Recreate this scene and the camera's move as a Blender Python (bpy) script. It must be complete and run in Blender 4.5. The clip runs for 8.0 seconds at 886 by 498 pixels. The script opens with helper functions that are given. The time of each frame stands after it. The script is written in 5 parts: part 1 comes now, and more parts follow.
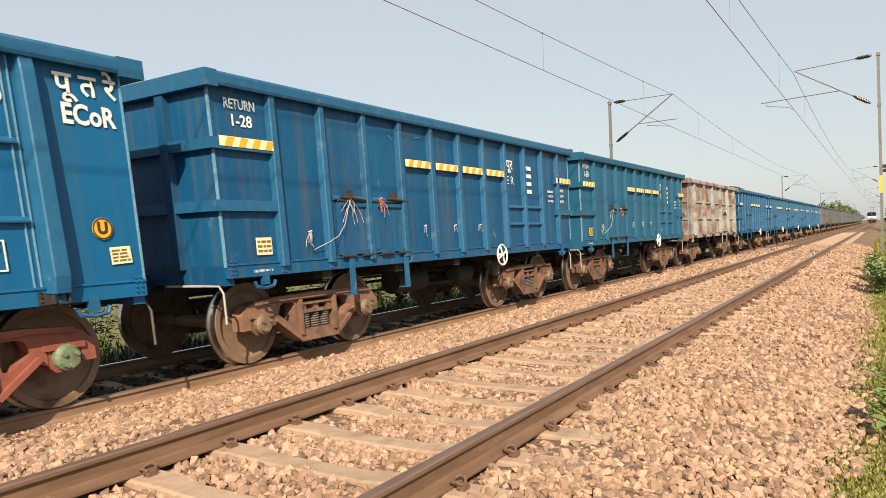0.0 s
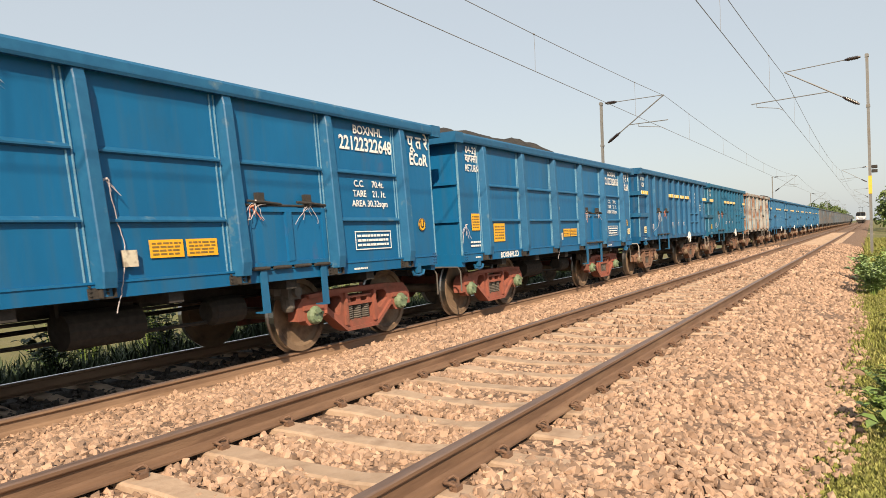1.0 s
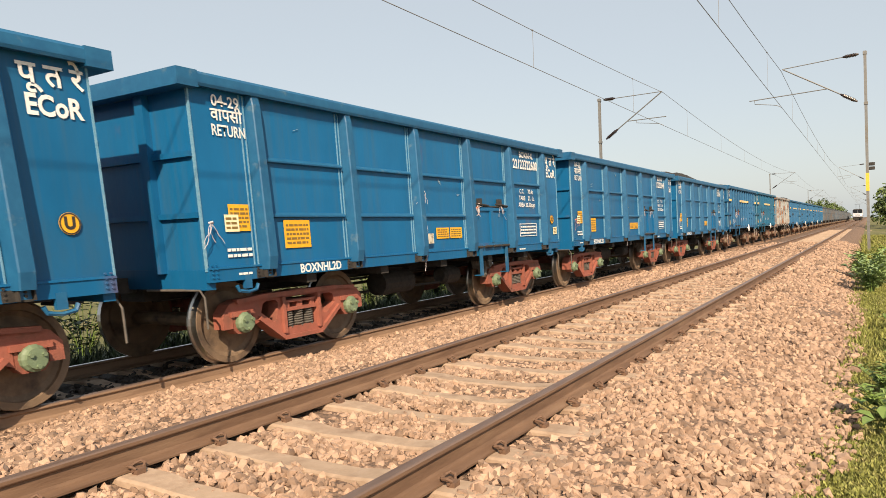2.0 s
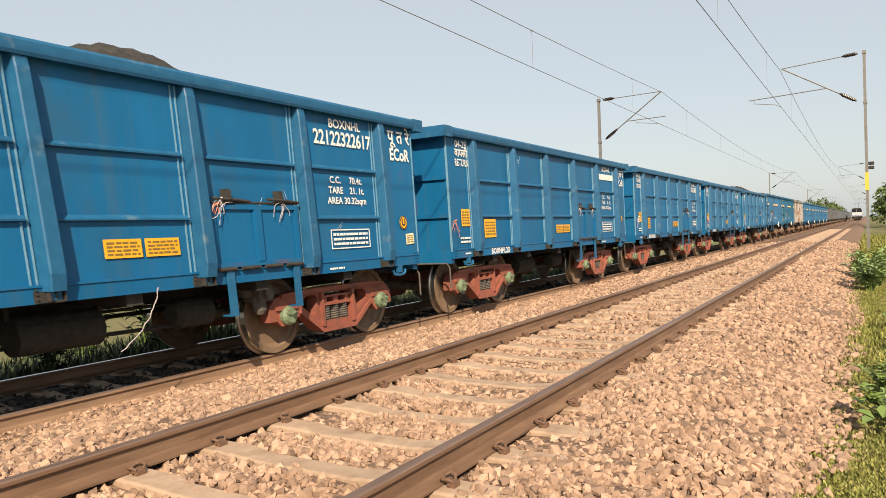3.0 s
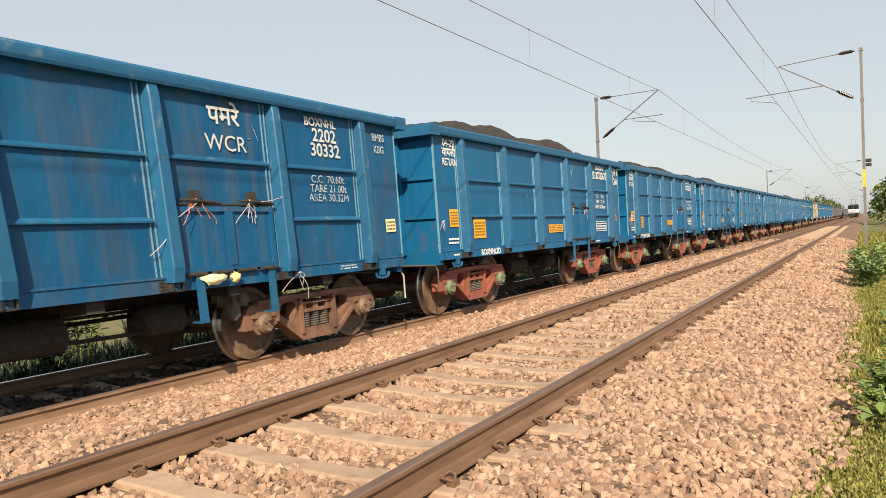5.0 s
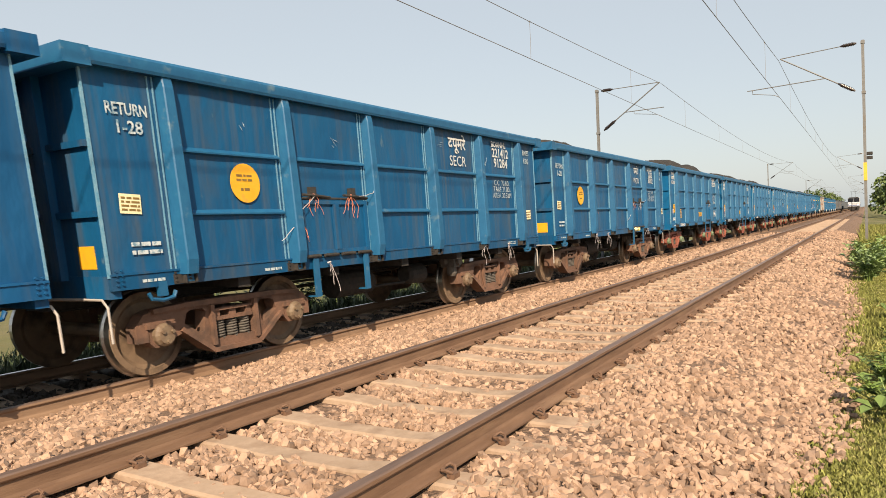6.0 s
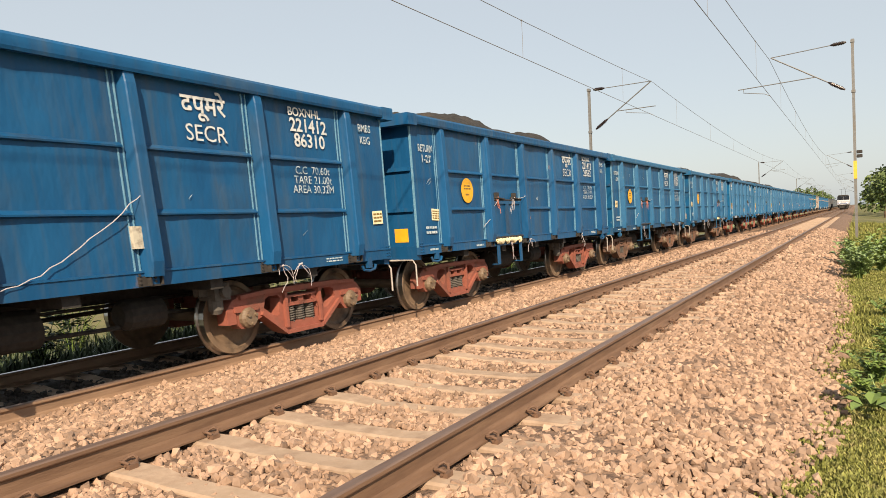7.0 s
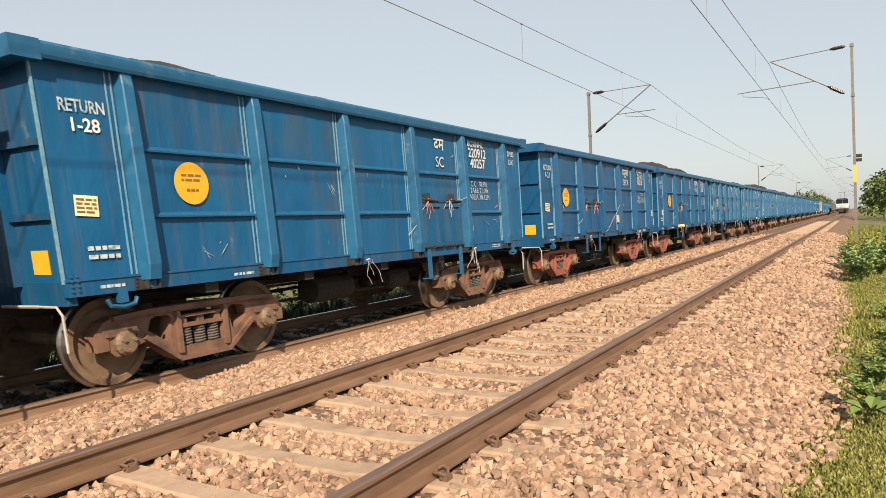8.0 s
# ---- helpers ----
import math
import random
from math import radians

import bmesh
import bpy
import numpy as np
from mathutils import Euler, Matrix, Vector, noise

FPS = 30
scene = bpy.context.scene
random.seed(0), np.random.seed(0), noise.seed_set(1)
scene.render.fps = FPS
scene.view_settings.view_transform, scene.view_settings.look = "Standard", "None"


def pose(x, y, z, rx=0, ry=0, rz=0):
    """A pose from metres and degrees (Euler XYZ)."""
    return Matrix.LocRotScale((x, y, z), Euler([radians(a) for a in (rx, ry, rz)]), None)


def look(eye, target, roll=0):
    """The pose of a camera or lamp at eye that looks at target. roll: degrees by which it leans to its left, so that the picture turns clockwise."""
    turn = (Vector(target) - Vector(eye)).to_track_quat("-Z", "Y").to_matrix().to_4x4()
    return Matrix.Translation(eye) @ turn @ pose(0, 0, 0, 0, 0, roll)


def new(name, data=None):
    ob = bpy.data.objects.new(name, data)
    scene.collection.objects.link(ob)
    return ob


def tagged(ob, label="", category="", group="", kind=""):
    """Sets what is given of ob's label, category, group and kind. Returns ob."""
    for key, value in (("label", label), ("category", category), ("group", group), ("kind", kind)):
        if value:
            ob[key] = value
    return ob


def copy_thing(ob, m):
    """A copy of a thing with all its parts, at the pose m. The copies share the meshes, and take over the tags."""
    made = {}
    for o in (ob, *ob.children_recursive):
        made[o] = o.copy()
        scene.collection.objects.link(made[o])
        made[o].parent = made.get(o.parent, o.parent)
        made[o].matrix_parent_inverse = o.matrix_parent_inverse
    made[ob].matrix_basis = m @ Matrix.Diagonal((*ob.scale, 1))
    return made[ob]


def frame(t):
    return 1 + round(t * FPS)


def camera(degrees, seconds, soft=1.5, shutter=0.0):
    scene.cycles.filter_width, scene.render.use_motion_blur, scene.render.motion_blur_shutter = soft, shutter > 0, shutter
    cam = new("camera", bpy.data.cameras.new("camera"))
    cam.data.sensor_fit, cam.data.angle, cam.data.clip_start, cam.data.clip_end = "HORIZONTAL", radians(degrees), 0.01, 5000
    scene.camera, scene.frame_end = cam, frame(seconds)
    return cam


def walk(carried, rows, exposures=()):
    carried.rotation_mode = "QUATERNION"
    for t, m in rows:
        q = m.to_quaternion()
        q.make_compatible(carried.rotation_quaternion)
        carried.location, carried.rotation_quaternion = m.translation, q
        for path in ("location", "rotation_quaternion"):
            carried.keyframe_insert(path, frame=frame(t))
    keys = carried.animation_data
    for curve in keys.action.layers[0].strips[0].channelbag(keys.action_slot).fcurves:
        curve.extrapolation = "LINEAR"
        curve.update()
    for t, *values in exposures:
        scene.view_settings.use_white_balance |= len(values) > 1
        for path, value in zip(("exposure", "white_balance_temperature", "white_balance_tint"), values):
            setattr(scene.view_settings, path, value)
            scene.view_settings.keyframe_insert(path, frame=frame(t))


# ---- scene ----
cam = camera(64.3, 8.0, soft=0.8, shutter=0.95)
scene.cycles.rolling_shutter_type, scene.cycles.rolling_shutter_duration = 'TOP', 0.02   # a phone's sensor, read line by line
EYE_Z = 1.319
PATH = [
    (0.0, pose(0, 0, EYE_Z, 88.899, 2.123, 31.884)),
    (0.5, pose(0, 0, EYE_Z, 88.885, 2.222, 31.680)),
    (1.0, pose(0, 0, EYE_Z, 88.946, 2.230, 31.247)),
    (1.5, pose(0, 0, EYE_Z, 88.635, 2.042, 31.054)),
    (3.0, pose(0, 0, EYE_Z, 88.646, 2.209, 31.043)),
    (3.5, pose(0, 0, EYE_Z, 88.869, 2.169, 30.879)),
    (4.0, pose(0, 0, EYE_Z, 88.635, 2.050, 31.044)),
    (5.5, pose(0, 0, EYE_Z, 88.448, 2.738, 30.836)),
    (6.0, pose(0, 0, EYE_Z, 88.002, 2.475, 30.929)),
    (6.5, pose(0, 0, EYE_Z, 88.013, 2.575, 30.645)),
    (7.0, pose(0, 0, EYE_Z, 87.895, 2.625, 30.322)),
    (7.5, pose(0, 0, EYE_Z, 88.075, 2.613, 30.011)),
    (8.0, pose(0, 0, EYE_Z, 88.138, 2.505, 30.306)),
]
walk(cam, PATH, exposures=[(0.0, 0.50, 7450, 13), (8.0, 0.50, 7450, 13)])

# ---- world and sun ----
SUN_EL, SUN_AZ = 35.0, 144.0          # azimuth clockwise from +y
world = bpy.data.worlds.new("world")
scene.world = world
world.use_nodes = True
wn, wl = world.node_tree.nodes, world.node_tree.links
sky = wn.new("ShaderNodeTexSky")
sky.sky_type = 'NISHITA'
sky.sun_disc = False
sky.sun_elevation, sky.sun_rotation = radians(SUN_EL), radians(SUN_AZ)
sky.air_density, sky.dust_density, sky.ozone_density = 1.0, 1.6, 1.0
wn["Background"].inputs["Strength"].default_value = 0.118
haze = wn.new("ShaderNodeMix")          # thin even haze over the whole sky
haze.data_type = 'RGBA'
haze.inputs[0].default_value = 0.72
haze.inputs[7].default_value = (3.62, 4.30, 4.95, 1)
wl.new(sky.outputs[0], haze.inputs[6])
wl.new(haze.outputs[2], wn["Background"].inputs[0])
sun = new("sun", bpy.data.lights.new("sun", 'SUN'))
sun.data.energy, sun.data.angle, sun.data.color = 5.0, radians(0.55), (1.0, 0.86, 0.69)
sun_way = Vector((math.sin(radians(SUN_AZ)) * math.cos(radians(SUN_EL)), math.cos(radians(SUN_AZ)) * math.cos(radians(SUN_EL)), math.sin(radians(SUN_EL))))
sun.matrix_world = look(sun_way * 60, (0, 0, 0))

# ---- materials ----


def material(name, a, b, rough=0.7, scale=6.0, metal=0.0, bump=0.0, bump_scale=60.0, dirt=None, dirt_scale=1.5, dirt_cut=(0.5, 0.7), vary=0.0, island=0.0, detail=6.0, stretch=(1, 1, 1), spec=0.5, wear=None, wear_scale=3.0, wear_cut=(0.66, 0.72), streak=None):
    """Two colours mixed by fine noise, with a third (dirt) over them by coarse noise, both at real-world size."""
    m = bpy.data.materials.new(name)
    m.use_nodes = True
    nt = m.node_tree
    n, l = nt.nodes, nt.links
    bsdf = n["Principled BSDF"]
    bsdf.inputs["Roughness"].default_value = rough
    bsdf.inputs["Metallic"].default_value = metal
    bsdf.inputs["Specular IOR Level"].default_value = spec
    co = n.new("ShaderNodeTexCoord")
    mp = n.new("ShaderNodeMapping")
    mp.inputs["Scale"].default_value = stretch
    oi = n.new("ShaderNodeObjectInfo")
    shift = n.new("ShaderNodeMath")
    shift.operation = 'MULTIPLY'
    shift.inputs[1].default_value = 37.0
    l.new(oi.outputs["Random"], shift.inputs[0])
    l.new(co.outputs["Object"], mp.inputs[0])
    l.new(shift.outputs[0], mp.inputs["Location"])

    def grain(s, d=detail):
        t = n.new("ShaderNodeTexNoise")
        t.inputs["Scale"].default_value, t.inputs["Detail"].default_value, t.inputs["Roughness"].default_value = s, d, 0.6
        l.new(mp.outputs[0], t.inputs["Vector"])
        return t

    def mix(f, x, y):
        q = n.new("ShaderNodeMix")
        q.data_type = 'RGBA'
        l.new(f, q.inputs[0])
        for k, v in ((6, x), (7, y)):
            if isinstance(v, tuple):
                q.inputs[k].default_value = (*v, 1)
            else:
                l.new(v, q.inputs[k])
        return q.outputs[2]

    def band(src, lo, hi):
        r = n.new("ShaderNodeMapRange")
        r.inputs[1].default_value, r.inputs[2].default_value = lo, hi
        l.new(src, r.inputs[0])
        return r.outputs[0]

    g = grain(scale)
    col = mix(band(g.outputs[0], 0.3, 0.7), a, b)
    if dirt:
        d = grain(dirt_scale, 8.0)
        col = mix(band(d.outputs[0], *dirt_cut), col, dirt)
    if streak:
        run = n.new("ShaderNodeMapping")
        run.inputs["Scale"].default_value = (4.0, 4.0, 0.22)
        l.new(mp.outputs[0], run.inputs[0])
        d = grain(1.6, 9.0)
        l.new(run.outputs[0], d.inputs["Vector"])
        col = mix(band(d.outputs[0], 0.50, 0.86), col, streak)
    if wear:
        d = grain(wear_scale, 10.0)
        col = mix(band(d.outputs[0], *wear_cut), col, wear)
    if vary or island:
        src = oi.outputs["Random"]
        if island:
            src = n.new("ShaderNodeNewGeometry").outputs["Random Per Island"]
        hs = n.new("ShaderNodeHueSaturation")
        amount = island or vary
        r = n.new("ShaderNodeMapRange")
        r.inputs[3].default_value, r.inputs[4].default_value = 1 - amount, 1 + amount
        l.new(src, r.inputs[0])
        l.new(r.outputs[0], hs.inputs["Value"])
        l.new(col, hs.inputs["Color"])
        col = hs.outputs[0]
    l.new(col, bsdf.inputs["Base Color"])
    if bump:
        bg = grain(bump_scale, 4.0)
        bn = n.new("ShaderNodeBump")
        bn.inputs["Strength"].default_value, bn.inputs["Distance"].default_value = 1.0, bump
        l.new(bg.outputs[0], bn.inputs["Height"])
        l.new(bn.outputs[0], bsdf.inputs["Normal"])
    return m


BLUE = material("blue_paint", (0.0014, 0.100, 0.240), (0.0023, 0.123, 0.292), streak=(0.03, 0.105, 0.19), rough=0.40, scale=1.3, bump=0.010, bump_scale=2.2, wear=(0.15, 0.055, 0.060), wear_scale=0.75, wear_cut=(0.63, 0.84), dirt=(0.028, 0.085, 0.145), dirt_scale=0.9, dirt_cut=(0.56, 0.85), vary=0.06, stretch=(1, 1, 0.5), spec=0.22)
BLUE_OLD = material("faded_blue_paint", (0.002, 0.071, 0.180), (0.004, 0.094, 0.222), streak=(0.075, 0.095, 0.115), rough=0.45, scale=1.8, bump=0.035, bump_scale=2.0, wear=(0.10, 0.17, 0.22), wear_scale=4.5, wear_cut=(0.66, 0.76), dirt=(0.045, 0.068, 0.095), dirt_scale=1.3, dirt_cut=(0.52, 0.80), vary=0.16, stretch=(1, 1, 0.5), spec=0.22)
BLUE_DEEP = material("deep_blue_paint", (0.003, 0.066, 0.176), (0.006, 0.086, 0.212), streak=(0.05, 0.085, 0.125), rough=0.42, scale=1.6, bump=0.040, bump_scale=1.9, wear=(0.20, 0.13, 0.10), wear_scale=2.6, wear_cut=(0.70, 0.78), dirt=(0.035, 0.066, 0.11), dirt_scale=1.1, dirt_cut=(0.52, 0.80), vary=0.10, stretch=(1, 1, 0.5), spec=0.24)
BLUE_TEAL = material("teal_blue_paint", (0.008, 0.092, 0.175), (0.013, 0.115, 0.21), rough=0.5, scale=1.8, bump=0.02, bump_scale=2.0, dirt=(0.05, 0.085, 0.10), dirt_scale=1.3, dirt_cut=(0.52, 0.80), stretch=(1, 1, 0.5), spec=0.22)
BLUE_EDGE = material("worn_blue_paint", (0.003, 0.085, 0.198), (0.008, 0.112, 0.235), rough=0.5, scale=9.0, dirt=(0.09, 0.17, 0.23), dirt_scale=5.0, dirt_cut=(0.60, 0.75), vary=0.08)
WELD = material("bare_weld", (0.07, 0.24, 0.38), (0.18, 0.34, 0.45), rough=0.55, scale=30.0)
# grimy grey-blue of the far wagons, greyed further to stand in for haze
DULL_BLUE = material("hazed_dusty_blue_paint", (0.050, 0.078, 0.105), (0.085, 0.105, 0.125), rough=0.7, scale=1.8, dirt=(0.12, 0.09, 0.07), dirt_scale=0.8, dirt_cut=(0.46, 0.70), vary=0.25)
GREY_OLD = material("weathered_grey_paint", (0.26, 0.27, 0.26), (0.36, 0.36, 0.34), rough=0.75, scale=3.0, dirt=(0.20, 0.095, 0.055), dirt_scale=1.5, dirt_cut=(0.46, 0.60))
SOOT = material("sooty_steel", (0.020, 0.019, 0.018), (0.045, 0.040, 0.036), rough=0.85, scale=14.0, bump=0.003)
DUSTY = material("dusty_grey_steel", (0.07, 0.065, 0.058), (0.13, 0.115, 0.10), rough=0.85, scale=12.0, bump=0.003)
RED_OXIDE = material("red_oxide_casting", (0.245, 0.074, 0.050), (0.305, 0.100, 0.069), rough=0.75, scale=7.0, bump=0.004, bump_scale=40.0, dirt=(0.15, 0.068, 0.048), dirt_scale=3.0, dirt_cut=(0.50, 0.72), vary=0.12)
BROWN_CAST = material("rusty_brown_casting", (0.160, 0.086, 0.057), (0.215, 0.118, 0.080), rough=0.85, scale=8.0, bump=0.005, bump_scale=40.0, dirt=(0.065, 0.045, 0.036), dirt_scale=3.0, dirt_cut=(0.45, 0.7), vary=0.2)
WHEEL = material("rusty_wheel_steel", (0.175, 0.120, 0.078), (0.240, 0.165, 0.108), rough=0.7, scale=6.0, metal=0.2, bump=0.002, dirt=(0.045, 0.033, 0.028), dirt_scale=2.4, dirt_cut=(0.5, 0.7))
STEEL = material("polished_steel", (0.55, 0.53, 0.50), (0.45, 0.42, 0.40), rough=0.28, scale=40.0, metal=1.0)
GREEN_CAP = material("pale_green_paint", (0.12, 0.175, 0.105), (0.17, 0.23, 0.145), rough=0.6, scale=14.0, dirt=(0.10, 0.09, 0.06), dirt_scale=9.0, dirt_cut=(0.55, 0.75))
CAP_BROWN = material("greased_cap", (0.14, 0.09, 0.06), (0.20, 0.15, 0.10), rough=0.6, scale=14.0)
WHITE = material("white_paint", (0.72, 0.72, 0.70), (0.80, 0.80, 0.78), rough=0.6, scale=20.0, dirt=(0.45, 0.50, 0.52), dirt_scale=14.0, dirt_cut=(0.55, 0.72))
FADED = material("faded_white_paint", (0.42, 0.50, 0.54), (0.56, 0.62, 0.64), rough=0.6, scale=20.0, dirt=(0.12, 0.24, 0.33), dirt_scale=16.0, dirt_cut=(0.48, 0.62))
DULL = material("dulled_white_paint", (0.50, 0.54, 0.55), (0.62, 0.64, 0.64), rough=0.65, scale=20.0, dirt=(0.30, 0.38, 0.43), dirt_scale=14.0, dirt_cut=(0.52, 0.68))
YELLOW = material("yellow_sticker", (0.72, 0.36, 0.02), (0.80, 0.42, 0.03), rough=0.5, scale=8.0, dirt=(0.55, 0.30, 0.06), dirt_scale=6.0, dirt_cut=(0.58, 0.75))
TAG_CARD = material("soiled_card", (0.48, 0.45, 0.36), (0.58, 0.54, 0.44), rough=0.85, scale=9.0, dirt=(0.24, 0.21, 0.17), dirt_scale=12.0, dirt_cut=(0.48, 0.66))
CREAM = material("paper_card", (0.74, 0.66, 0.40), (0.80, 0.74, 0.52), rough=0.8, scale=9.0)
INK = material("printed_ink", (0.16, 0.10, 0.03), (0.24, 0.15, 0.04), rough=0.7, scale=30.0)
BLACK_INK = material("black_lettering", (0.02, 0.02, 0.02), (0.04, 0.035, 0.03), rough=0.6, scale=30.0)
COAL = material("coal", (0.012, 0.012, 0.012), (0.035, 0.031, 0.027), rough=0.75, scale=14.0, bump=0.03, bump_scale=16.0, dirt=(0.045, 0.036, 0.028), dirt_scale=2.2, dirt_cut=(0.5, 0.75))
STRING = material("pale_twine", (0.42, 0.40, 0.42), (0.54, 0.49, 0.50), rough=0.9, scale=30.0)
STRING_RED = material("orange_twine", (0.55, 0.16, 0.10), (0.62, 0.25, 0.16), rough=0.9, scale=30.0)
HOSE = material("dusty_white_pipe", (0.36, 0.33, 0.30), (0.46, 0.43, 0.40), rough=0.7, scale=12.0)
SACK = material("yellow_sacking", (0.72, 0.62, 0.10), (0.78, 0.72, 0.40), rough=0.9, scale=12.0, bump=0.01, bump_scale=25)
BALLAST = material("ballast_ground", (0.155, 0.097, 0.064), (0.25, 0.160, 0.110), rough=0.95, scale=26.0, bump=0.04, bump_scale=22.0, dirt=(0.11, 0.07, 0.05), dirt_scale=14.0, dirt_cut=(0.48, 0.62))
STONE = material("ballast_stone", (0.285, 0.185, 0.128), (0.400, 0.273, 0.198), rough=0.9, scale=11.0, bump=0.003, bump_scale=60.0, dirt=(0.26, 0.165, 0.11), dirt_scale=2.5, dirt_cut=(0.5, 0.8), island=0.40)
# darker tone for the stones and bed under and beyond the train
STONE_DARK = material("dark_ballast_stone", (0.045, 0.038, 0.033), (0.085, 0.07, 0.058), rough=0.9, scale=9.0, island=0.45)
BALLAST_DARK = material("dark_ballast_ground", (0.03, 0.026, 0.022), (0.06, 0.05, 0.042), rough=0.95, scale=24.0, bump=0.03, bump_scale=20.0)
CONCRETE = material("dusty_concrete", (0.345, 0.245, 0.170), (0.43, 0.315, 0.23), rough=0.9, scale=9.0, bump=0.003, bump_scale=50.0, dirt=(0.26, 0.175, 0.12), dirt_scale=4.0, dirt_cut=(0.5, 0.7), vary=0.07)
RAIL = material("rusted_rail", (0.115, 0.064, 0.039), (0.185, 0.108, 0.066), rough=0.75, scale=18.0, bump=0.003, dirt=(0.23, 0.145, 0.092), dirt_scale=5.0, dirt_cut=(0.52, 0.75), stretch=(1, 0.15, 1))
RAIL_DUSTY = material("dust_coated_rail", (0.21, 0.130, 0.082), (0.29, 0.188, 0.122), rough=0.85, scale=14.0, bump=0.003, dirt=(0.15, 0.088, 0.055), dirt_scale=4.0, dirt_cut=(0.5, 0.72), stretch=(1, 0.15, 1))
RAIL_TOP = material("worn_rail_head", (0.145, 0.092, 0.068), (0.21, 0.145, 0.115), rough=0.5, scale=20.0, metal=0.25, stretch=(1, 0.1, 1))
CLIP = material("rusty_clip", (0.105, 0.058, 0.036), (0.175, 0.100, 0.064), rough=0.8, scale=30.0)
GALV = material("galvanised_steel", (0.15, 0.155, 0.16), (0.21, 0.215, 0.215), rough=0.6, scale=9.0, metal=0.3, dirt=(0.17, 0.155, 0.135), dirt_scale=2.0, dirt_cut=(0.5, 0.7))
WIRE = material("copper_wire", (0.16, 0.15, 0.14), (0.22, 0.20, 0.18), rough=0.6, scale=9.0)
INSULATOR = material("brown_porcelain", (0.018, 0.014, 0.014), (0.035, 0.022, 0.02), rough=0.25, scale=9.0)
MAST_YELLOW = material("yellow_band_paint", (0.62, 0.42, 0.05), (0.70, 0.48, 0.07), rough=0.7, scale=8.0)
EARTH = material("grassy_field", (0.085, 0.090, 0.028), (0.145, 0.140, 0.046), rough=0.95, scale=0.7, bump=0.05, bump_scale=9.0, dirt=(0.18, 0.15, 0.07), dirt_scale=0.13, dirt_cut=(0.5, 0.68))
GRASS = material("grass_blades", (0.145, 0.165, 0.036), (0.25, 0.25, 0.068), rough=0.7, scale=1.6, island=0.4, spec=0.3, dirt=(0.32, 0.27, 0.11), dirt_scale=1.1, dirt_cut=(0.52, 0.75))
CLOVER = material("small_weeds", (0.135, 0.155, 0.036), (0.25, 0.25, 0.075), rough=0.7, scale=2.5, island=0.45, spec=0.3, dirt=(0.36, 0.32, 0.14), dirt_scale=6.0, dirt_cut=(0.5, 0.7))
LEAF = material("weed_leaves", (0.105, 0.175, 0.036), (0.185, 0.265, 0.070), rough=0.55, scale=3.0, island=0.35)
LEAF_PALE = material("pale_broad_leaves", (0.175, 0.265, 0.095), (0.26, 0.35, 0.15), rough=0.5, scale=4.0, island=0.25)
TREE_LEAF = material("tree_leaves", (0.06, 0.10, 0.025), (0.105, 0.15, 0.045), rough=0.6, scale=0.8, island=0.35)
# leaf colour darkened to put the shade beyond the train into it
SHADE_LEAF = material("shaded_shrub_leaves", (0.022, 0.038, 0.013), (0.042, 0.064, 0.022), rough=0.6, scale=0.9, island=0.35)
BARK = material("bark", (0.12, 0.085, 0.06), (0.19, 0.14, 0.10), rough=0.9, scale=9.0, bump=0.02, bump_scale=12)
LOCO_WHITE = material("loco_white_paint", (0.40, 0.42, 0.45), (0.47, 0.48, 0.50), rough=0.4, scale=3.0)
LOCO_BLUE = material("loco_blue_paint", (0.03, 0.06, 0.20), (0.04, 0.08, 0.25), rough=0.4, scale=3.0)
GLASS_DARK = material("dark_cab_glass", (0.012, 0.014, 0.018), (0.02, 0.022, 0.026), rough=0.08, scale=3.0, spec=0.15)
LAMP = bpy.data.materials.new("headlamp_glow")
LAMP.use_nodes = True
LAMP.node_tree.nodes["Principled BSDF"].inputs["Emission Color"].default_value = (1, 0.95, 0.85, 1)
LAMP.node_tree.nodes["Principled BSDF"].inputs["Emission Strength"].default_value = 3.0

# ---- mesh helpers ----


def box(bm, x0, x1, y0, y1, z0, z1, taper=0.0):
    """A box; taper draws in the +x face along y."""
    v = [bm.verts.new(p) for p in ((x0, y0, z0), (x1, y0 + taper, z0), (x1, y1 - taper, z0), (x0, y1, z0), (x0, y0, z1), (x1, y0 + taper, z1), (x1, y1 - taper, z1), (x0, y1, z1))]
    for f in ((0, 3, 2, 1), (4, 5, 6, 7), (0, 1, 5, 4), (1, 2, 6, 5), (2, 3, 7, 6), (3, 0, 4, 7)):
        bm.faces.new([v[i] for i in f])
    return v


def prism(bm, profile, a, b, axis="x"):
    """Extrudes a closed outline of two coordinates from a to b along an axis."""
    def put(p, s):
        return {"x": (s, p[0], p[1]), "y": (p[0], s, p[1]), "z": (p[0], p[1], s)}[axis]
    lo = [bm.verts.new(put(p, a)) for p in profile]
    hi = [bm.verts.new(put(p, b)) for p in profile]
    n = len(profile)
    for i in range(n):
        j = (i + 1) % n
        bm.faces.new((lo[i], lo[j], hi[j], hi[i]))
    bm.faces.new(lo[::-1])
    bm.faces.new(hi)


def bar(bm, p, q, width, a, b):
    """A straight bar in the y-z plane from p to q, from x = a to x = b."""
    d = (Vector(q) - Vector(p)).normalized()
    s = Vector((-d.y, d.x)) * width / 2
    p, q = Vector(p), Vector(q)
    prism(bm, [tuple(p - s), tuple(q - s), tuple(q + s), tuple(p + s)], a, b)


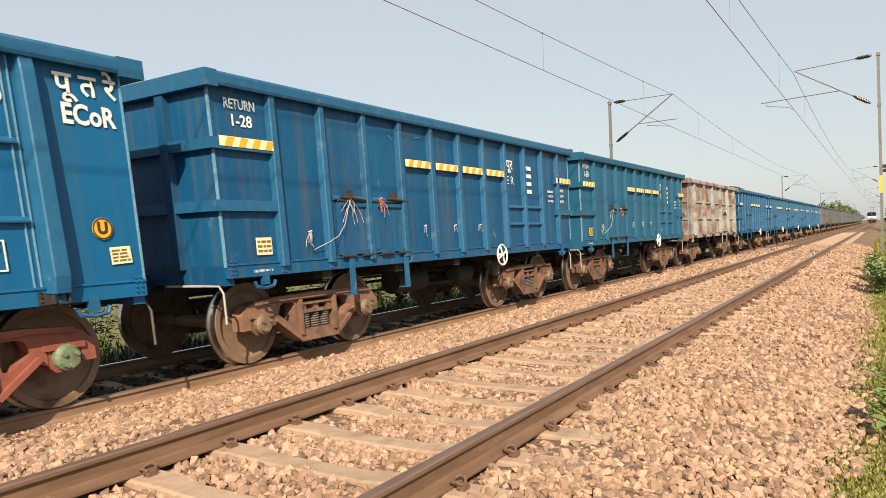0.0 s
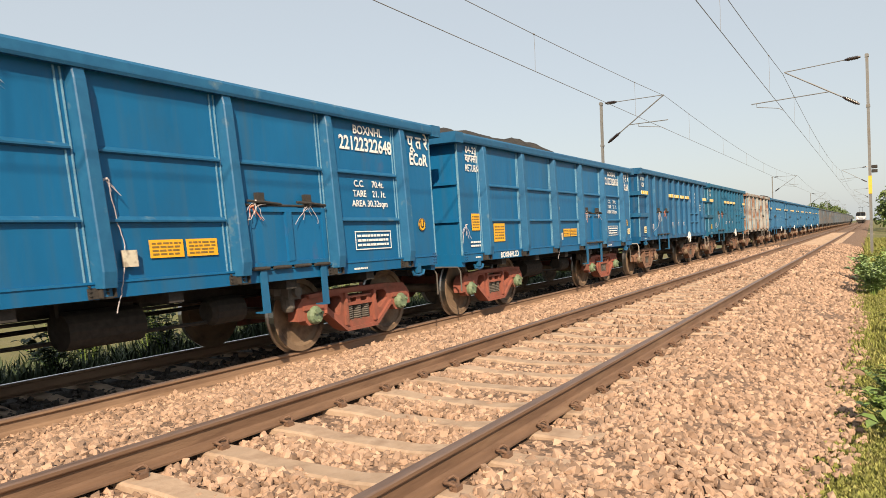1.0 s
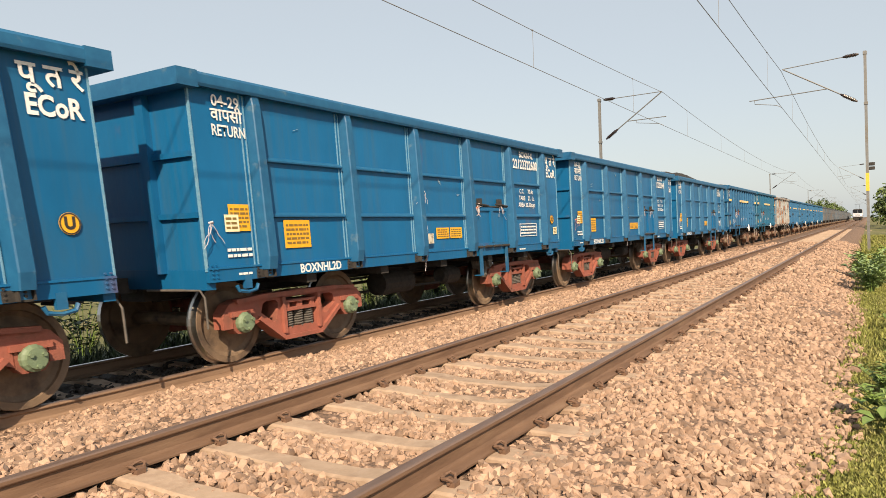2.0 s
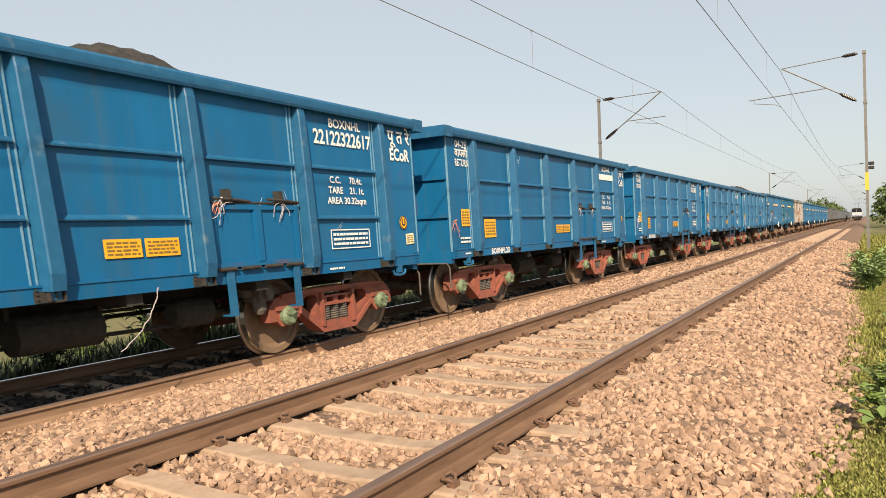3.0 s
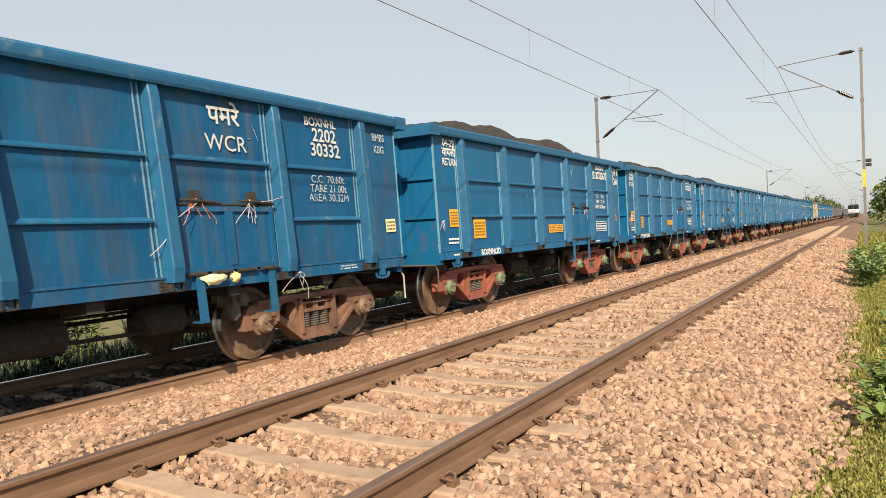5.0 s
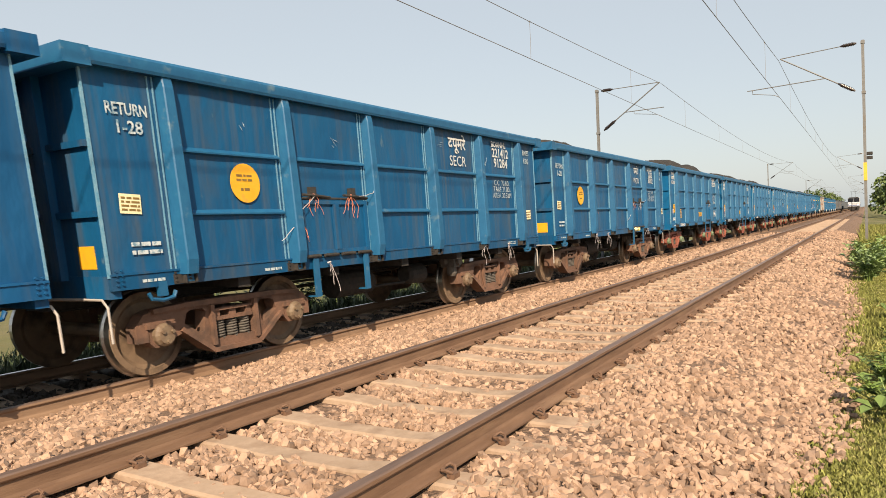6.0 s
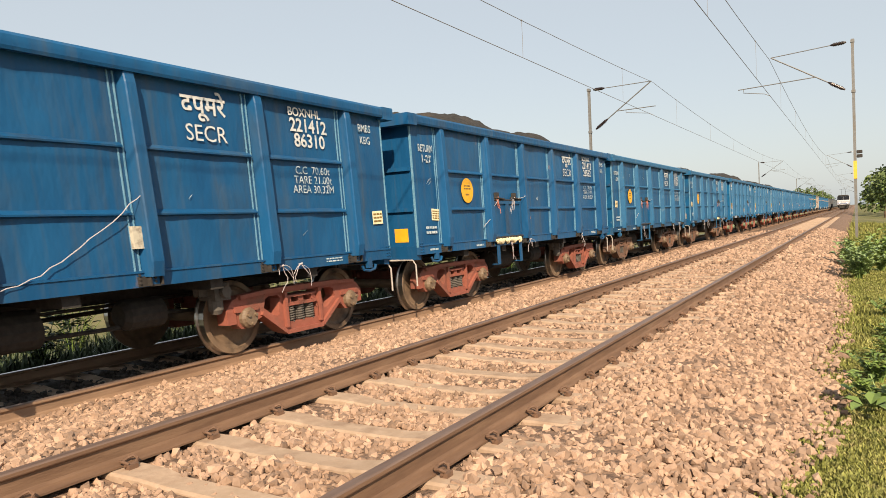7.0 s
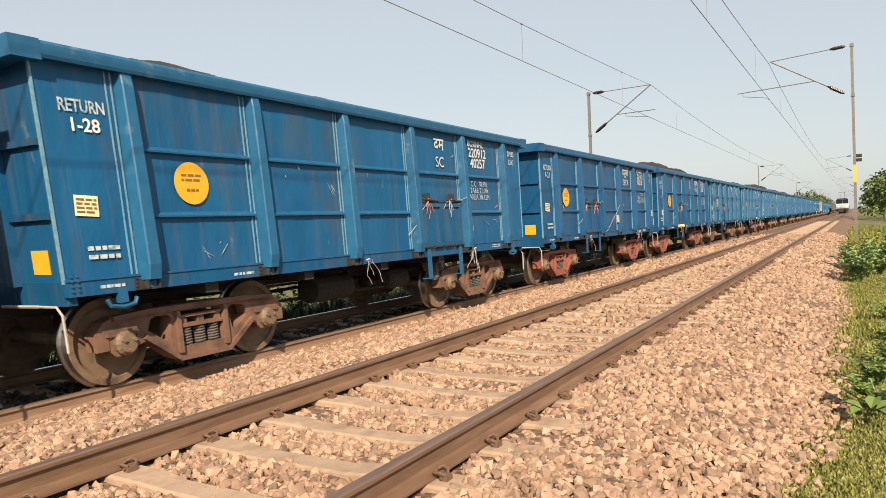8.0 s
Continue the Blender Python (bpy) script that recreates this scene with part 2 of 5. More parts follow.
def lathe(bm, profile, axis="x", steps=20, at=(0, 0, 0), closed=False):
    """Turns an outline of (along, radius) round an axis through a point."""
    rings = []
    for s, r in profile:
        ring = []
        for i in range(steps):
            c, d = math.cos(math.tau * i / steps) * r, math.sin(math.tau * i / steps) * r
            p = {"x": (s, c, d), "y": (c, s, d), "z": (c, d, s)}[axis]
            ring.append(bm.verts.new(Vector(p) + Vector(at)))
        rings.append(ring)
    pairs = list(zip(rings, rings[1:]))
    if closed:
        pairs.append((rings[-1], rings[0]))
    for r, t in pairs:
        for i in range(steps):
            j = (i + 1) % steps
            bm.faces.new((r[i], r[j], t[j], t[i]))
    if not closed:
        bm.faces.new(rings[0][::-1])
        bm.faces.new(rings[-1])


def tube(bm, points, radius, steps=6):
    """A round rod along points."""
    points = [Vector(p) for p in points]
    rings = []
    for i, p in enumerate(points):
        d = (points[min(i + 1, len(points) - 1)] - points[max(i - 1, 0)]).normalized()
        u = d.orthogonal().normalized() if abs(d.z) > 0.99 else d.cross(Vector((0, 0, 1))).normalized()
        w = d.cross(u)
        r = radius[i] if isinstance(radius, (list, tuple)) else radius
        rings.append([bm.verts.new(p + (u * math.cos(math.tau * k / steps) + w * math.sin(math.tau * k / steps)) * r) for k in range(steps)])
    for r, t in zip(rings, rings[1:]):
        for i in range(steps):
            j = (i + 1) % steps
            bm.faces.new((r[i], r[j], t[j], t[i]))
    bm.faces.new(rings[0][::-1])
    bm.faces.new(rings[-1])


def finish(bm, name, mat, bevel=0.0, smooth=False):
    bmesh.ops.recalc_face_normals(bm, faces=bm.faces)
    if bevel:
        sharp = [e for e in bm.edges if len(e.link_faces) == 2 and e.calc_face_angle(0) > 0.6]
        bmesh.ops.bevel(bm, geom=sharp, offset=bevel, segments=1, affect='EDGES', clamp_overlap=True)
    me = bpy.data.meshes.new(name)
    bm.to_mesh(me)
    bm.free()
    for m in (mat if isinstance(mat, (list, tuple)) else (mat,)):
        me.materials.append(m)
    if smooth:
        me.shade_smooth()
        me.set_sharp_from_angle(angle=0.6)
    return me


def part(name, bm, mat, parent, label="", bevel=0.0, smooth=False, at=None):
    """Links a bmesh as one mesh object under a thing or a part."""
    ob = new(name, finish(bm, name, mat, bevel, smooth))
    ob.parent = parent
    if at is not None:
        ob.matrix_basis = at
    if label:
        tagged(ob, label)
    return ob


def piece(name, me, parent, at):
    ob = new(name, me)
    ob.parent = parent
    ob.matrix_basis = at
    return ob


def thing(name, label, category, group="", at=None, kind=""):
    ob = new(name)
    ob.empty_display_size = 0.3
    if at is not None:
        ob.matrix_basis = at
    return tagged(ob, label, category, group, kind)


def mesh_from_arrays(name, verts, faces, mat):
    me = bpy.data.meshes.new(name)
    n, k = faces.shape
    me.vertices.add(len(verts))
    me.vertices.foreach_set("co", verts.astype(np.float32).ravel())
    me.loops.add(n * k)
    me.loops.foreach_set("vertex_index", faces.astype(np.int32).ravel())
    me.polygons.add(n)
    me.polygons.foreach_set("loop_start", np.arange(0, n * k, k, dtype=np.int32))
    me.update(calc_edges=True)
    me.shade_flat()
    me.materials.append(mat)
    return me

# ---- plan ----


NEAR_X, NEAR_RAIL = -2.872, 0.16       # centre of the empty track and its rail-top height
FAR_X, FAR_RAIL = -7.53, -0.163        # centre of the train's track and its rail-top height
HALF_GAUGE = 0.872                     # track centre to rail centre
PITCH = 10.963                         # wagon to wagon, over couplers


def along(t):
    """How far the train's zero wagon has run at t seconds."""
    return -0.66 + 16.458 * t - 0.0225 * t * t


def bed_height(x):
    """Cross-section of the formation."""
    xs = (-400, -60, -16, -12.5, -10.6, -9.2, -7.0, -6.8, -6.70, -6.58, -6.2, -5.3, -4.6, -4.1, -3.62, -2.12, -1.6, -1.25, -0.9, -0.35, 0.6, 2.2, 5.0, 60, 400)
    zs = (-1.5, -1.4, -1.3, -1.0, -0.62, -0.40, -0.37, -0.32, -0.32, -0.31, -0.30, -0.13, -0.02, -0.012, -0.05, -0.05, -0.012, -0.02, -0.10, -0.28, -0.34, -0.5, -1.0, -1.3, -1.5)
    return float(np.interp(x, xs, zs))


def ground_sheet():
    xs = [-4000, -400, -120, -60, -30, -16, -12.5, -10.6, -9.2, -6.55, -6.05, -5.3, -4.6, -1.55, -0.95, -0.35, 0.6, 2.2, 5, 12, 30, 60, 120, 400, 4000]
    ys = [-400, -60, -20, 0, 10, 20, 40, 70, 120, 200, 350, 700, 1500, 4500]
    bm = bmesh.new()
    grid = [[bm.verts.new((x, y, bed_height(x) - (0.05 if -13.0 < x < -0.3 else 0.0))) for y in ys] for x in xs]
    for i in range(len(xs) - 1):
        for j in range(len(ys) - 1):
            bm.faces.new((grid[i][j], grid[i + 1][j], grid[i + 1][j + 1], grid[i][j + 1]))
    tagged(new("ground", finish(bm, "ground", EARTH, smooth=True)), "flat dry grassland beside a railway embankment", "ground", kind="structure")


def ballast_bed(name, x0, x1, mat, label, edge):
    rng = random.Random(5)
    cols = [x0 + (x1 - x0) * i / 40 for i in range(41)]
    ys = [-30 + 0.5 * i for i in range(160)] + [50 + 5 * i for i in range(30)] + [200 + 50 * i for i in range(60)]
    bm = bmesh.new()
    grid = []
    for i, x in enumerate(cols):
        row = []
        for y in ys:
            w = 0.0
            if edge and i > 34 and y < 60:
                w = (noise.noise((y * 0.35, 3.1, 0)) * 0.22) * (i - 34) / 6
            z = bed_height(x) + 0.012 * noise.noise((x * 2.5, y * 2.5, 0)) - (0.10 if i in (0, 40) else 0)
            row.append(bm.verts.new((x + w, y, z)))
        grid.append(row)
    for i in range(40):
        for j in range(len(ys) - 1):
            bm.faces.new((grid[i][j], grid[i + 1][j], grid[i + 1][j + 1], grid[i][j + 1]))
    tagged(new(name, finish(bm, name, mat, smooth=True)), label, "ballast", kind="structure")


ground_sheet()
ballast_bed("ballast_bed_near", -6.95, -0.30, BALLAST, "bed of pale pinkish crushed stone under the empty track", True)
ballast_bed("ballast_bed_far", -13.2, -6.947, BALLAST_DARK, "bed of dark crushed stone under the train", False)

# ---- railway tracks ----


def rail_mesh(y0, y1):
    half = [(0.0, 0.0), (0.075, 0.0), (0.075, 0.012), (0.018, 0.030), (0.009, 0.045), (0.009, 0.115), (0.030, 0.128), (0.0335, 0.135), (0.0335, 0.152), (0.026, 0.160), (0.0, 0.1605)]
    outline = half + [(-x, z) for x, z in half[-2:0:-1]]
    bm = bmesh.new()
    ys = [y0, -5] + [2.0 * i for i in range(0, 40)] + [100, 160, 250, 400, 700, y1]
    rings = [[bm.verts.new((x, y, z)) for x, z in outline] for y in ys]
    n = len(outline)
    for r, s in zip(rings, rings[1:]):
        for i in range(n):
            j = (i + 1) % n
            f = bm.faces.new((r[i], r[j], s[j], s[i]))
            top = min(outline[i][1], outline[j][1]) > 0.151
            f.material_index = 1 if top else 0
    return bm


def sleeper_mesh():
    bm = bmesh.new()
    rings = []
    for y, h, w in ((-1.375, 0.0, 0.125), (-1.36, 0.0, 0.130), (-1.05, 0.0, 0.125), (-0.55, -0.002, 0.120), (-0.35, -0.022, 0.105), (0.35, -0.022, 0.105), (0.55, -0.002, 0.120), (1.05, 0.0, 0.125), (1.36, 0.0, 0.130), (1.375, 0.0, 0.125)):
        rings.append([bm.verts.new((y, s * (w - c), z)) for s, c, z in ((-1, 0, -0.2), (-1, 0.012, h - 0.012), (-1, 0.03, h), (1, 0.03, h), (1, 0.012, h - 0.012), (1, 0, -0.2))])
    for r, t in zip(rings, rings[1:]):
        for i in range(6):
            j = (i + 1) % 6
            bm.faces.new((r[i], r[j], t[j], t[i]))
    bm.faces.new(rings[0][::-1])
    bm.faces.new(rings[-1])
    return finish(bm, "sleeper", CONCRETE)


def clip_mesh():
    """A sprung rail clip: a bent rod that springs from the sleeper on to the rail foot."""
    bm = bmesh.new()
    pts = [(0.055, -0.05, 0.015), (0.055, 0.045, 0.018), (0.04, 0.07, 0.045), (0.01, 0.06, 0.062), (-0.012, 0.03, 0.050), (-0.012, -0.02, 0.035), (0.015, -0.055, 0.050), (0.05, -0.06, 0.055), (0.075, -0.03, 0.030)]
    tube(bm, [(x * 0.8, y * 0.8, z * 0.75) for x, y, z in pts], 0.0095, 6)
    box(bm, 0.03, 0.075, -0.03, 0.03, -0.01, 0.018)
    return finish(bm, "clip", CLIP, smooth=False)


SLEEPER, CLIPS = sleeper_mesh(), clip_mesh()


def railway_track(x, top, label, first, count, sleepers_deep, head, web):
    track = thing("railway_track", label, "railway track", at=pose(x, 0, top - 0.16))
    for s in (-1, 1):
        part("rail", rail_mesh(-60, 1600), (web, head if s < 0 else RAIL_TOP), track, at=pose(s * HALF_GAUGE, 0, 0))
    for i in range(count):
        y = first + 0.602 * i
        sl = piece("sleeper", SLEEPER, track, pose(0, y, -0.004 - sleepers_deep))
        if -1 < y < 24 and not sleepers_deep:
            for s in (-1, 1):
                for side in (-1, 1):
                    piece("rail_clip", CLIPS, sl, pose(s * HALF_GAUGE + side * 0.075, 0, 0.008, 0, 0, 0 if side > 0 else 180))
    return track


railway_track(NEAR_X, NEAR_RAIL, "empty broad-gauge track of rusty rails on dusty concrete sleepers", 2.519 - 0.602 * 28, 175, 0.0, RAIL_TOP, RAIL)
railway_track(FAR_X, FAR_RAIL, "broad-gauge track under the coal train, deep in ballast", 0.3, 60, 0.012, STEEL, RAIL_DUSTY)

# ---- coal wagons ----
RIBS = [-4.15, -2.49, -0.83, 0.83, 2.49, 4.15]
SIDE = 1.47                              # half width over the side sheets
BODY = 5.017                             # half length of the body
DECK, SILL, TOP = 1.06, 1.21, 3.29       # heights over the rail
HOLD = 0.15                              # depth of top flange


def wheelset_mesh():
    bm = bmesh.new()
    for s in (-1, 1):
        g = s * HALF_GAUGE
        lathe(bm, [(g + s * 0.066, 0.10), (g + s * 0.030, 0.14), (g + s * 0.012, 0.20), (g + s * 0.008, 0.37), (g + s * 0.035, 0.415), (g + s * 0.064, 0.425), (g + s * 0.066, 0.492), (g + s * 0.06, 0.498), (g - s * 0.025, 0.503), (g - s * 0.035, 0.530), (g - s * 0.058, 0.530), (g - s * 0.062, 0.42), (g - s * 0.02, 0.36), (g - s * 0.03, 0.20), (g - s * 0.06, 0.12)], steps=36)
    lathe(bm, [(-1.1, 0.065), (-0.80, 0.085), (0.80, 0.085), (1.1, 0.065)], steps=12)
    return finish(bm, "wheelset", (WHEEL, STEEL), smooth=False)


def polish_treads(me):
    for p in me.polygons:
        c = p.center
        r = math.hypot(c.y, c.z)
        if r > 0.49 and abs(abs(c.x) - HALF_GAUGE) < 0.06:
            p.material_index = 1
    return me


WHEELSET = polish_treads(wheelset_mesh())


def side_frame_bm():
    """Cast side frame of a two-axle bogie. Origin on the rail under the bogie's middle."""
    bm = bmesh.new()

    def low(z):
        return z if z < 0.44 else 0.44 + (z - 0.44) * 0.68

    for s in (1,):
        a, b = s * 1.00, s * 1.17
        outline = [(-1.30, 0.44), (-1.30, 0.70), (-1.20, 0.86), (-1.06, 0.92), (-0.72, 0.95), (0.0, 0.99), (0.72, 0.95), (1.06, 0.92), (1.20, 0.86), (1.30, 0.70), (1.30, 0.44),
                   (1.16, 0.44), (1.16, 0.66), (0.84, 0.66), (0.84, 0.44), (0.72, 0.50), (0.42, 0.24), (0.30, 0.19), (-0.30, 0.19), (-0.42, 0.24), (-0.72, 0.50), (-0.84, 0.44), (-0.84, 0.66), (-1.16, 0.66), (-1.16, 0.44)]
        holes = ([(-0.70, 0.64), (-0.66, 0.80), (-0.60, 0.84), (-0.44, 0.84), (-0.40, 0.78), (-0.44, 0.46), (-0.50, 0.44)], [(-0.30, 0.34), (-0.30, 0.86), (0.30, 0.86), (0.30, 0.34)], [(0.70, 0.64), (0.50, 0.44), (0.44, 0.46), (0.40, 0.78), (0.44, 0.84), (0.60, 0.84), (0.66, 0.80)])
        edges = []
        for loop in (outline, *holes):
            vs = [bm.verts.new((a, y, low(z))) for y, z in loop]
            edges += [bm.edges.new((vs[i], vs[(i + 1) % len(vs)])) for i in range(len(vs))]
        filled = bmesh.ops.triangle_fill(bm, use_beauty=True, use_dissolve=False, edges=edges)
        faces = [f for f in filled["geom"] if isinstance(f, bmesh.types.BMFace)]
        ext = bmesh.ops.extrude_face_region(bm, geom=faces)
        bmesh.ops.translate(bm, verts=[v for v in ext["geom"] if isinstance(v, bmesh.types.BMVert)], vec=(b - a, 0, 0))
        # flanges standing out round the frame
        lo, hi = (1.13, 1.215) if s > 0 else (-1.215, -1.13)
        for p, q, w in (((-1.10, 0.90), (-0.70, 0.935), 0.05), ((-0.70, 0.935), (0.70, 0.935), 0.06), ((0.70, 0.935), (1.10, 0.90), 0.05), ((-0.76, 0.56), (-0.36, 0.23), 0.05), ((0.76, 0.56), (0.36, 0.23), 0.05), ((-0.36, 0.22), (0.36, 0.22), 0.05), ((-0.33, 0.28), (-0.33, 0.88), 0.05), ((0.33, 0.28), (0.33, 0.88), 0.05)):
            bar(bm, (p[0], low(p[1])), (q[0], low(q[1])), w, lo, hi)
        # bolster end in the window
        lo, hi = (0.9, 1.19) if s > 0 else (-1.19, -0.9)
        box(bm, lo, hi, -0.28, 0.28, low(0.60), low(0.66))
        box(bm, lo + 0.02, hi - 0.02, -0.275, -0.20, low(0.655), low(0.765))
        box(bm, lo + 0.02, hi - 0.02, 0.20, 0.275, low(0.655), low(0.765))
        box(bm, lo + 0.03, hi - 0.03, -0.05, 0.05, low(0.655), low(0.765))
        box(bm, lo, hi, -0.28, 0.28, low(0.76), low(0.80))
        # end blocks by the axle boxes
        for e in (-1, 1):
            box(bm, s * 1.02, s * 1.20, e * 1.00 - 0.19, e * 1.00 + 0.19, low(0.64), low(0.72))
    return bm


def bolster_bm():
    bm = bmesh.new()
    box(bm, -0.98, 0.98, -0.19, 0.19, 0.47, 0.67)
    lathe(bm, [(0.67, 0.22), (1.02, 0.22)], axis="z", steps=14)
    return bm


def spring_bm():
    bm = bmesh.new()
    n = 7 * 10
    tube(bm, [(0.066 * math.cos(math.tau * i / 10), 0.066 * math.sin(math.tau * i / 10), 0.335 + 0.215 * i / n) for i in range(n + 1)], 0.0135, 5)
    return bm


def axle_box_bm():
    bm = bmesh.new()
    for s in (1,):
        prism(bm, [(-0.15, 0.59), (-0.15, 0.42), (-0.10, 0.37), (0.10, 0.37), (0.15, 0.42), (0.15, 0.59)], s * 1.02, s * 1.17)
        plain = len(bm.faces)
        lathe(bm, [(s * 1.16, 0.125), (s * 1.22, 0.125), (s * 1.24, 0.105), (s * 1.262, 0.095), (s * 1.265, 0.04)], steps=14, at=(0, 0, 0.5))
        for i in range(3):
            u = math.tau * i / 3 + 0.5
            lathe(bm, [(s * 1.26, 0.022), (s * 1.29, 0.022)], steps=6, at=(0, math.cos(u) * 0.07, 0.5 + math.sin(u) * 0.07))
    bm.faces.ensure_lookup_table()
    for f in bm.faces[plain:]:
        f.material_index = 1
    return bm


def add_bogie(wagon, y, meshes):
    bogie = piece("bogie", meshes["bolster"], wagon, pose(0, y, 0))
    for turn in (0, 180):
        piece("side_frame", meshes["frame"], bogie, pose(0, 0, 0, 0, 0, turn))
        for v in (-0.19, 0.0, 0.19):
            x = 1.10 if turn == 0 else -1.10
            piece("spring", meshes["spring"], bogie, pose(x, v, 0))
        for e in (-1, 1):
            piece("axle_box", meshes["box"], bogie, pose(0, e * 1.0, 0, 0, 0, turn))
    for e in (-1, 1):
        piece("wheelset", WHEELSET, bogie, pose(0, e * 1.0, 0.5))
    return bogie


def both(name, me, parent, y=0.0, z=0.0):
    """The same part on both sides of a wagon."""
    return piece(name, me, parent, pose(0, y, z)), piece(name, me, parent, pose(0, y, z, 0, 0, 180))


def rib_bm(x=SIDE, f=1.0):
    """A pressed hat-section rib with a tapered foot and a bright weld bead on each side."""
    bm = bmesh.new()
    for s in (1,):
        a = s * x
        rings = []
        for z, d, w in ((SILL - 0.05, 0.120, 1.12), (SILL + 0.10, 0.150, 1.12), (2.3, 0.128, 1.0), (TOP - HOLD - 0.10, 0.105, 0.92), (TOP - HOLD + 0.01, 0.085, 0.90)):
            d = d if f == 1.0 else 0.10
            rings.append([bm.verts.new((a + u, v * w * f, z)) for u, v in ((-0.004, -0.095), (d - 0.012, -0.068), (d, -0.056), (d, 0.056), (d - 0.012, 0.068), (-0.004, 0.095))])
        for q, t in zip(rings, rings[1:]):
            for i in range(6):
                j = (i + 1) % 6
                bm.faces.new((q[i], q[j], t[j], t[i]))
        bm.faces.new(rings[0][::-1])
        bm.faces.new(rings[-1])
        prism(bm, [(a - 0.004, -0.08 * f), (a + 0.055, -0.05 * f), (a + 0.055, 0.05 * f), (a - 0.004, 0.08 * f)], DECK + 0.02, SILL - 0.052, "z")
        lo, hi = sorted((a, a + s * 0.012))
        for y in (-0.185, -0.128):
            box(bm, lo, hi, y, y + 0.014, SILL, TOP - HOLD)
    return bm


def rib_materials(me):
    """Weld beads take the brighter worn paint."""
    for p in me.polygons:
        if p.center.y < -0.115:
            p.material_index = 1
    return me


def foot_bracket_bm():
    bm = bmesh.new()
    for s in (1,):
        lo, hi = sorted((s * (SIDE + 0.01), s * (SIDE + 0.085)))
        box(bm, SIDE + 0.0245, SIDE + 0.033, -0.18, 0.076, DECK + 0.006, SILL - 0.044)
        box(bm, lo, hi, -0.075, -0.06, DECK + 0.01, SILL - 0.045)
        box(bm, lo, hi, 0.06, 0.075, DECK + 0.01, SILL - 0.045)
        box(bm, lo, hi - 0.03 if s > 0 else hi, -0.06, 0.06, DECK + 0.0, DECK + 0.02)
        for i in range(3):
            lathe(bm, [(s * (SIDE + 0.03), 0.012), (s * (SIDE + 0.046), 0.012)], steps=6, at=(0, -0.16, DECK + 0.04 + 0.04 * i))
            lathe(bm, [(s * (SIDE + 0.05), 0.014), (s * (SIDE + 0.068), 0.014)], steps=6, at=(0, 0.0, DECK + 0.05 + 0.035 * i))
    return bm


def side_sheet_bm(dent):
    """One side sheet, its bays slightly dished and dented."""
    bm = bmesh.new()
    ny = 60
    ys = [-BODY + 2 * BODY * i / ny for i in range(ny + 1)]
    zs = [DECK + 0.12, 1.35, 1.5, 1.62, 1.75, 1.9, 2.05, 2.2, 2.42, 2.55, 2.7, 2.85, 3.0, TOP - 0.02]
    outer, inner = [], []
    for y in ys:
        near = min([abs(y - r) for r in RIBS] + [BODY - abs(y)])
        co, ci = [], []
        for z in zs:
            free = min(1.0, near / 0.35) * (0 if z in (zs[0], zs[-1]) else 1)
            bulge = dent * free * (noise.noise((y * 1.3, z * 1.5, 4.0)) + 0.6 * noise.noise((y * 3.1, z * 3.4, 9.0)))
            co.append(bm.verts.new((SIDE + bulge, y, z)))
            ci.append(bm.verts.new((SIDE - 0.03, y, z)))
        outer.append(co)
        inner.append(ci)
    m = len(zs)
    for i in range(ny):
        for j in range(m - 1):
            bm.faces.new((outer[i][j], outer[i + 1][j], outer[i + 1][j + 1], outer[i][j + 1]))
            bm.faces.new((inner[i][j], inner[i][j + 1], inner[i + 1][j + 1], inner[i + 1][j]))
        for j in (0, m - 1):
            bm.faces.new((outer[i][j], inner[i][j], inner[i + 1][j], outer[i + 1][j]))
    for i in (0, ny):
        for j in range(m - 1):
            bm.faces.new((outer[i][j], outer[i][j + 1], inner[i][j + 1], inner[i][j]))
    return bm


def end_sheet_bm(x0=None):
    bm = bmesh.new()
    box(bm, -SIDE + 0.031, SIDE - 0.031, BODY - 0.03, BODY - 0.002, DECK + 0.06, TOP - 0.02)
    return bm


def floor_bm():
    bm = bmesh.new()
    box(bm, -SIDE + 0.05, SIDE - 0.05, -BODY + 0.04, BODY - 0.04, DECK + 0.10, DECK + 0.16)
    return bm


def end_post_bm():
    bm = bmesh.new()
    box(bm, -0.07, 0.07, BODY - 0.001, BODY + 0.08, DECK + 0.1, TOP - HOLD)
    return bm


def end_rail_bm(a, b):
    bm = bmesh.new()
    box(bm, a, b, BODY - 0.001, BODY + 0.045, -0.03, 0.03)
    return bm


def top_flange_bm(over=0.20):
    """Box coping round the open top."""
    bm = bmesh.new()
    o, i = SIDE + 0.105, SIDE - 0.06
    e, f = BODY + over, BODY - 0.06
    z0, z1 = TOP - HOLD, TOP
    for s in (-1, 1):
        prism(bm, [(s * i, z0 + 0.02), (s * o, z0), (s * (o + 0.012), z0 + 0.03), (s * (o + 0.012), z1 - 0.03), (s * (o - 0.01), z1), (s * i, z1)], -BODY + 0.02, BODY - 0.02, "y")
        lo, hi = sorted((s * f, s * e))
        box(bm, -o - 0.016, o + 0.016, lo, hi, z0 - 0.024, z1 + 0.004)
    return bm


def stiffener_bm(length):
    """A horizontal angle stiffener of one bay: thin ledge with a sloped top."""
    bm = bmesh.new()
    for s in (1,):
        prism(bm, [(s * (SIDE - 0.004), -0.035), (s * (SIDE + 0.05), -0.022), (s * (SIDE + 0.052), -0.006), (s * (SIDE - 0.004), 0.035)], -length / 2, length / 2, "y")
    return bm


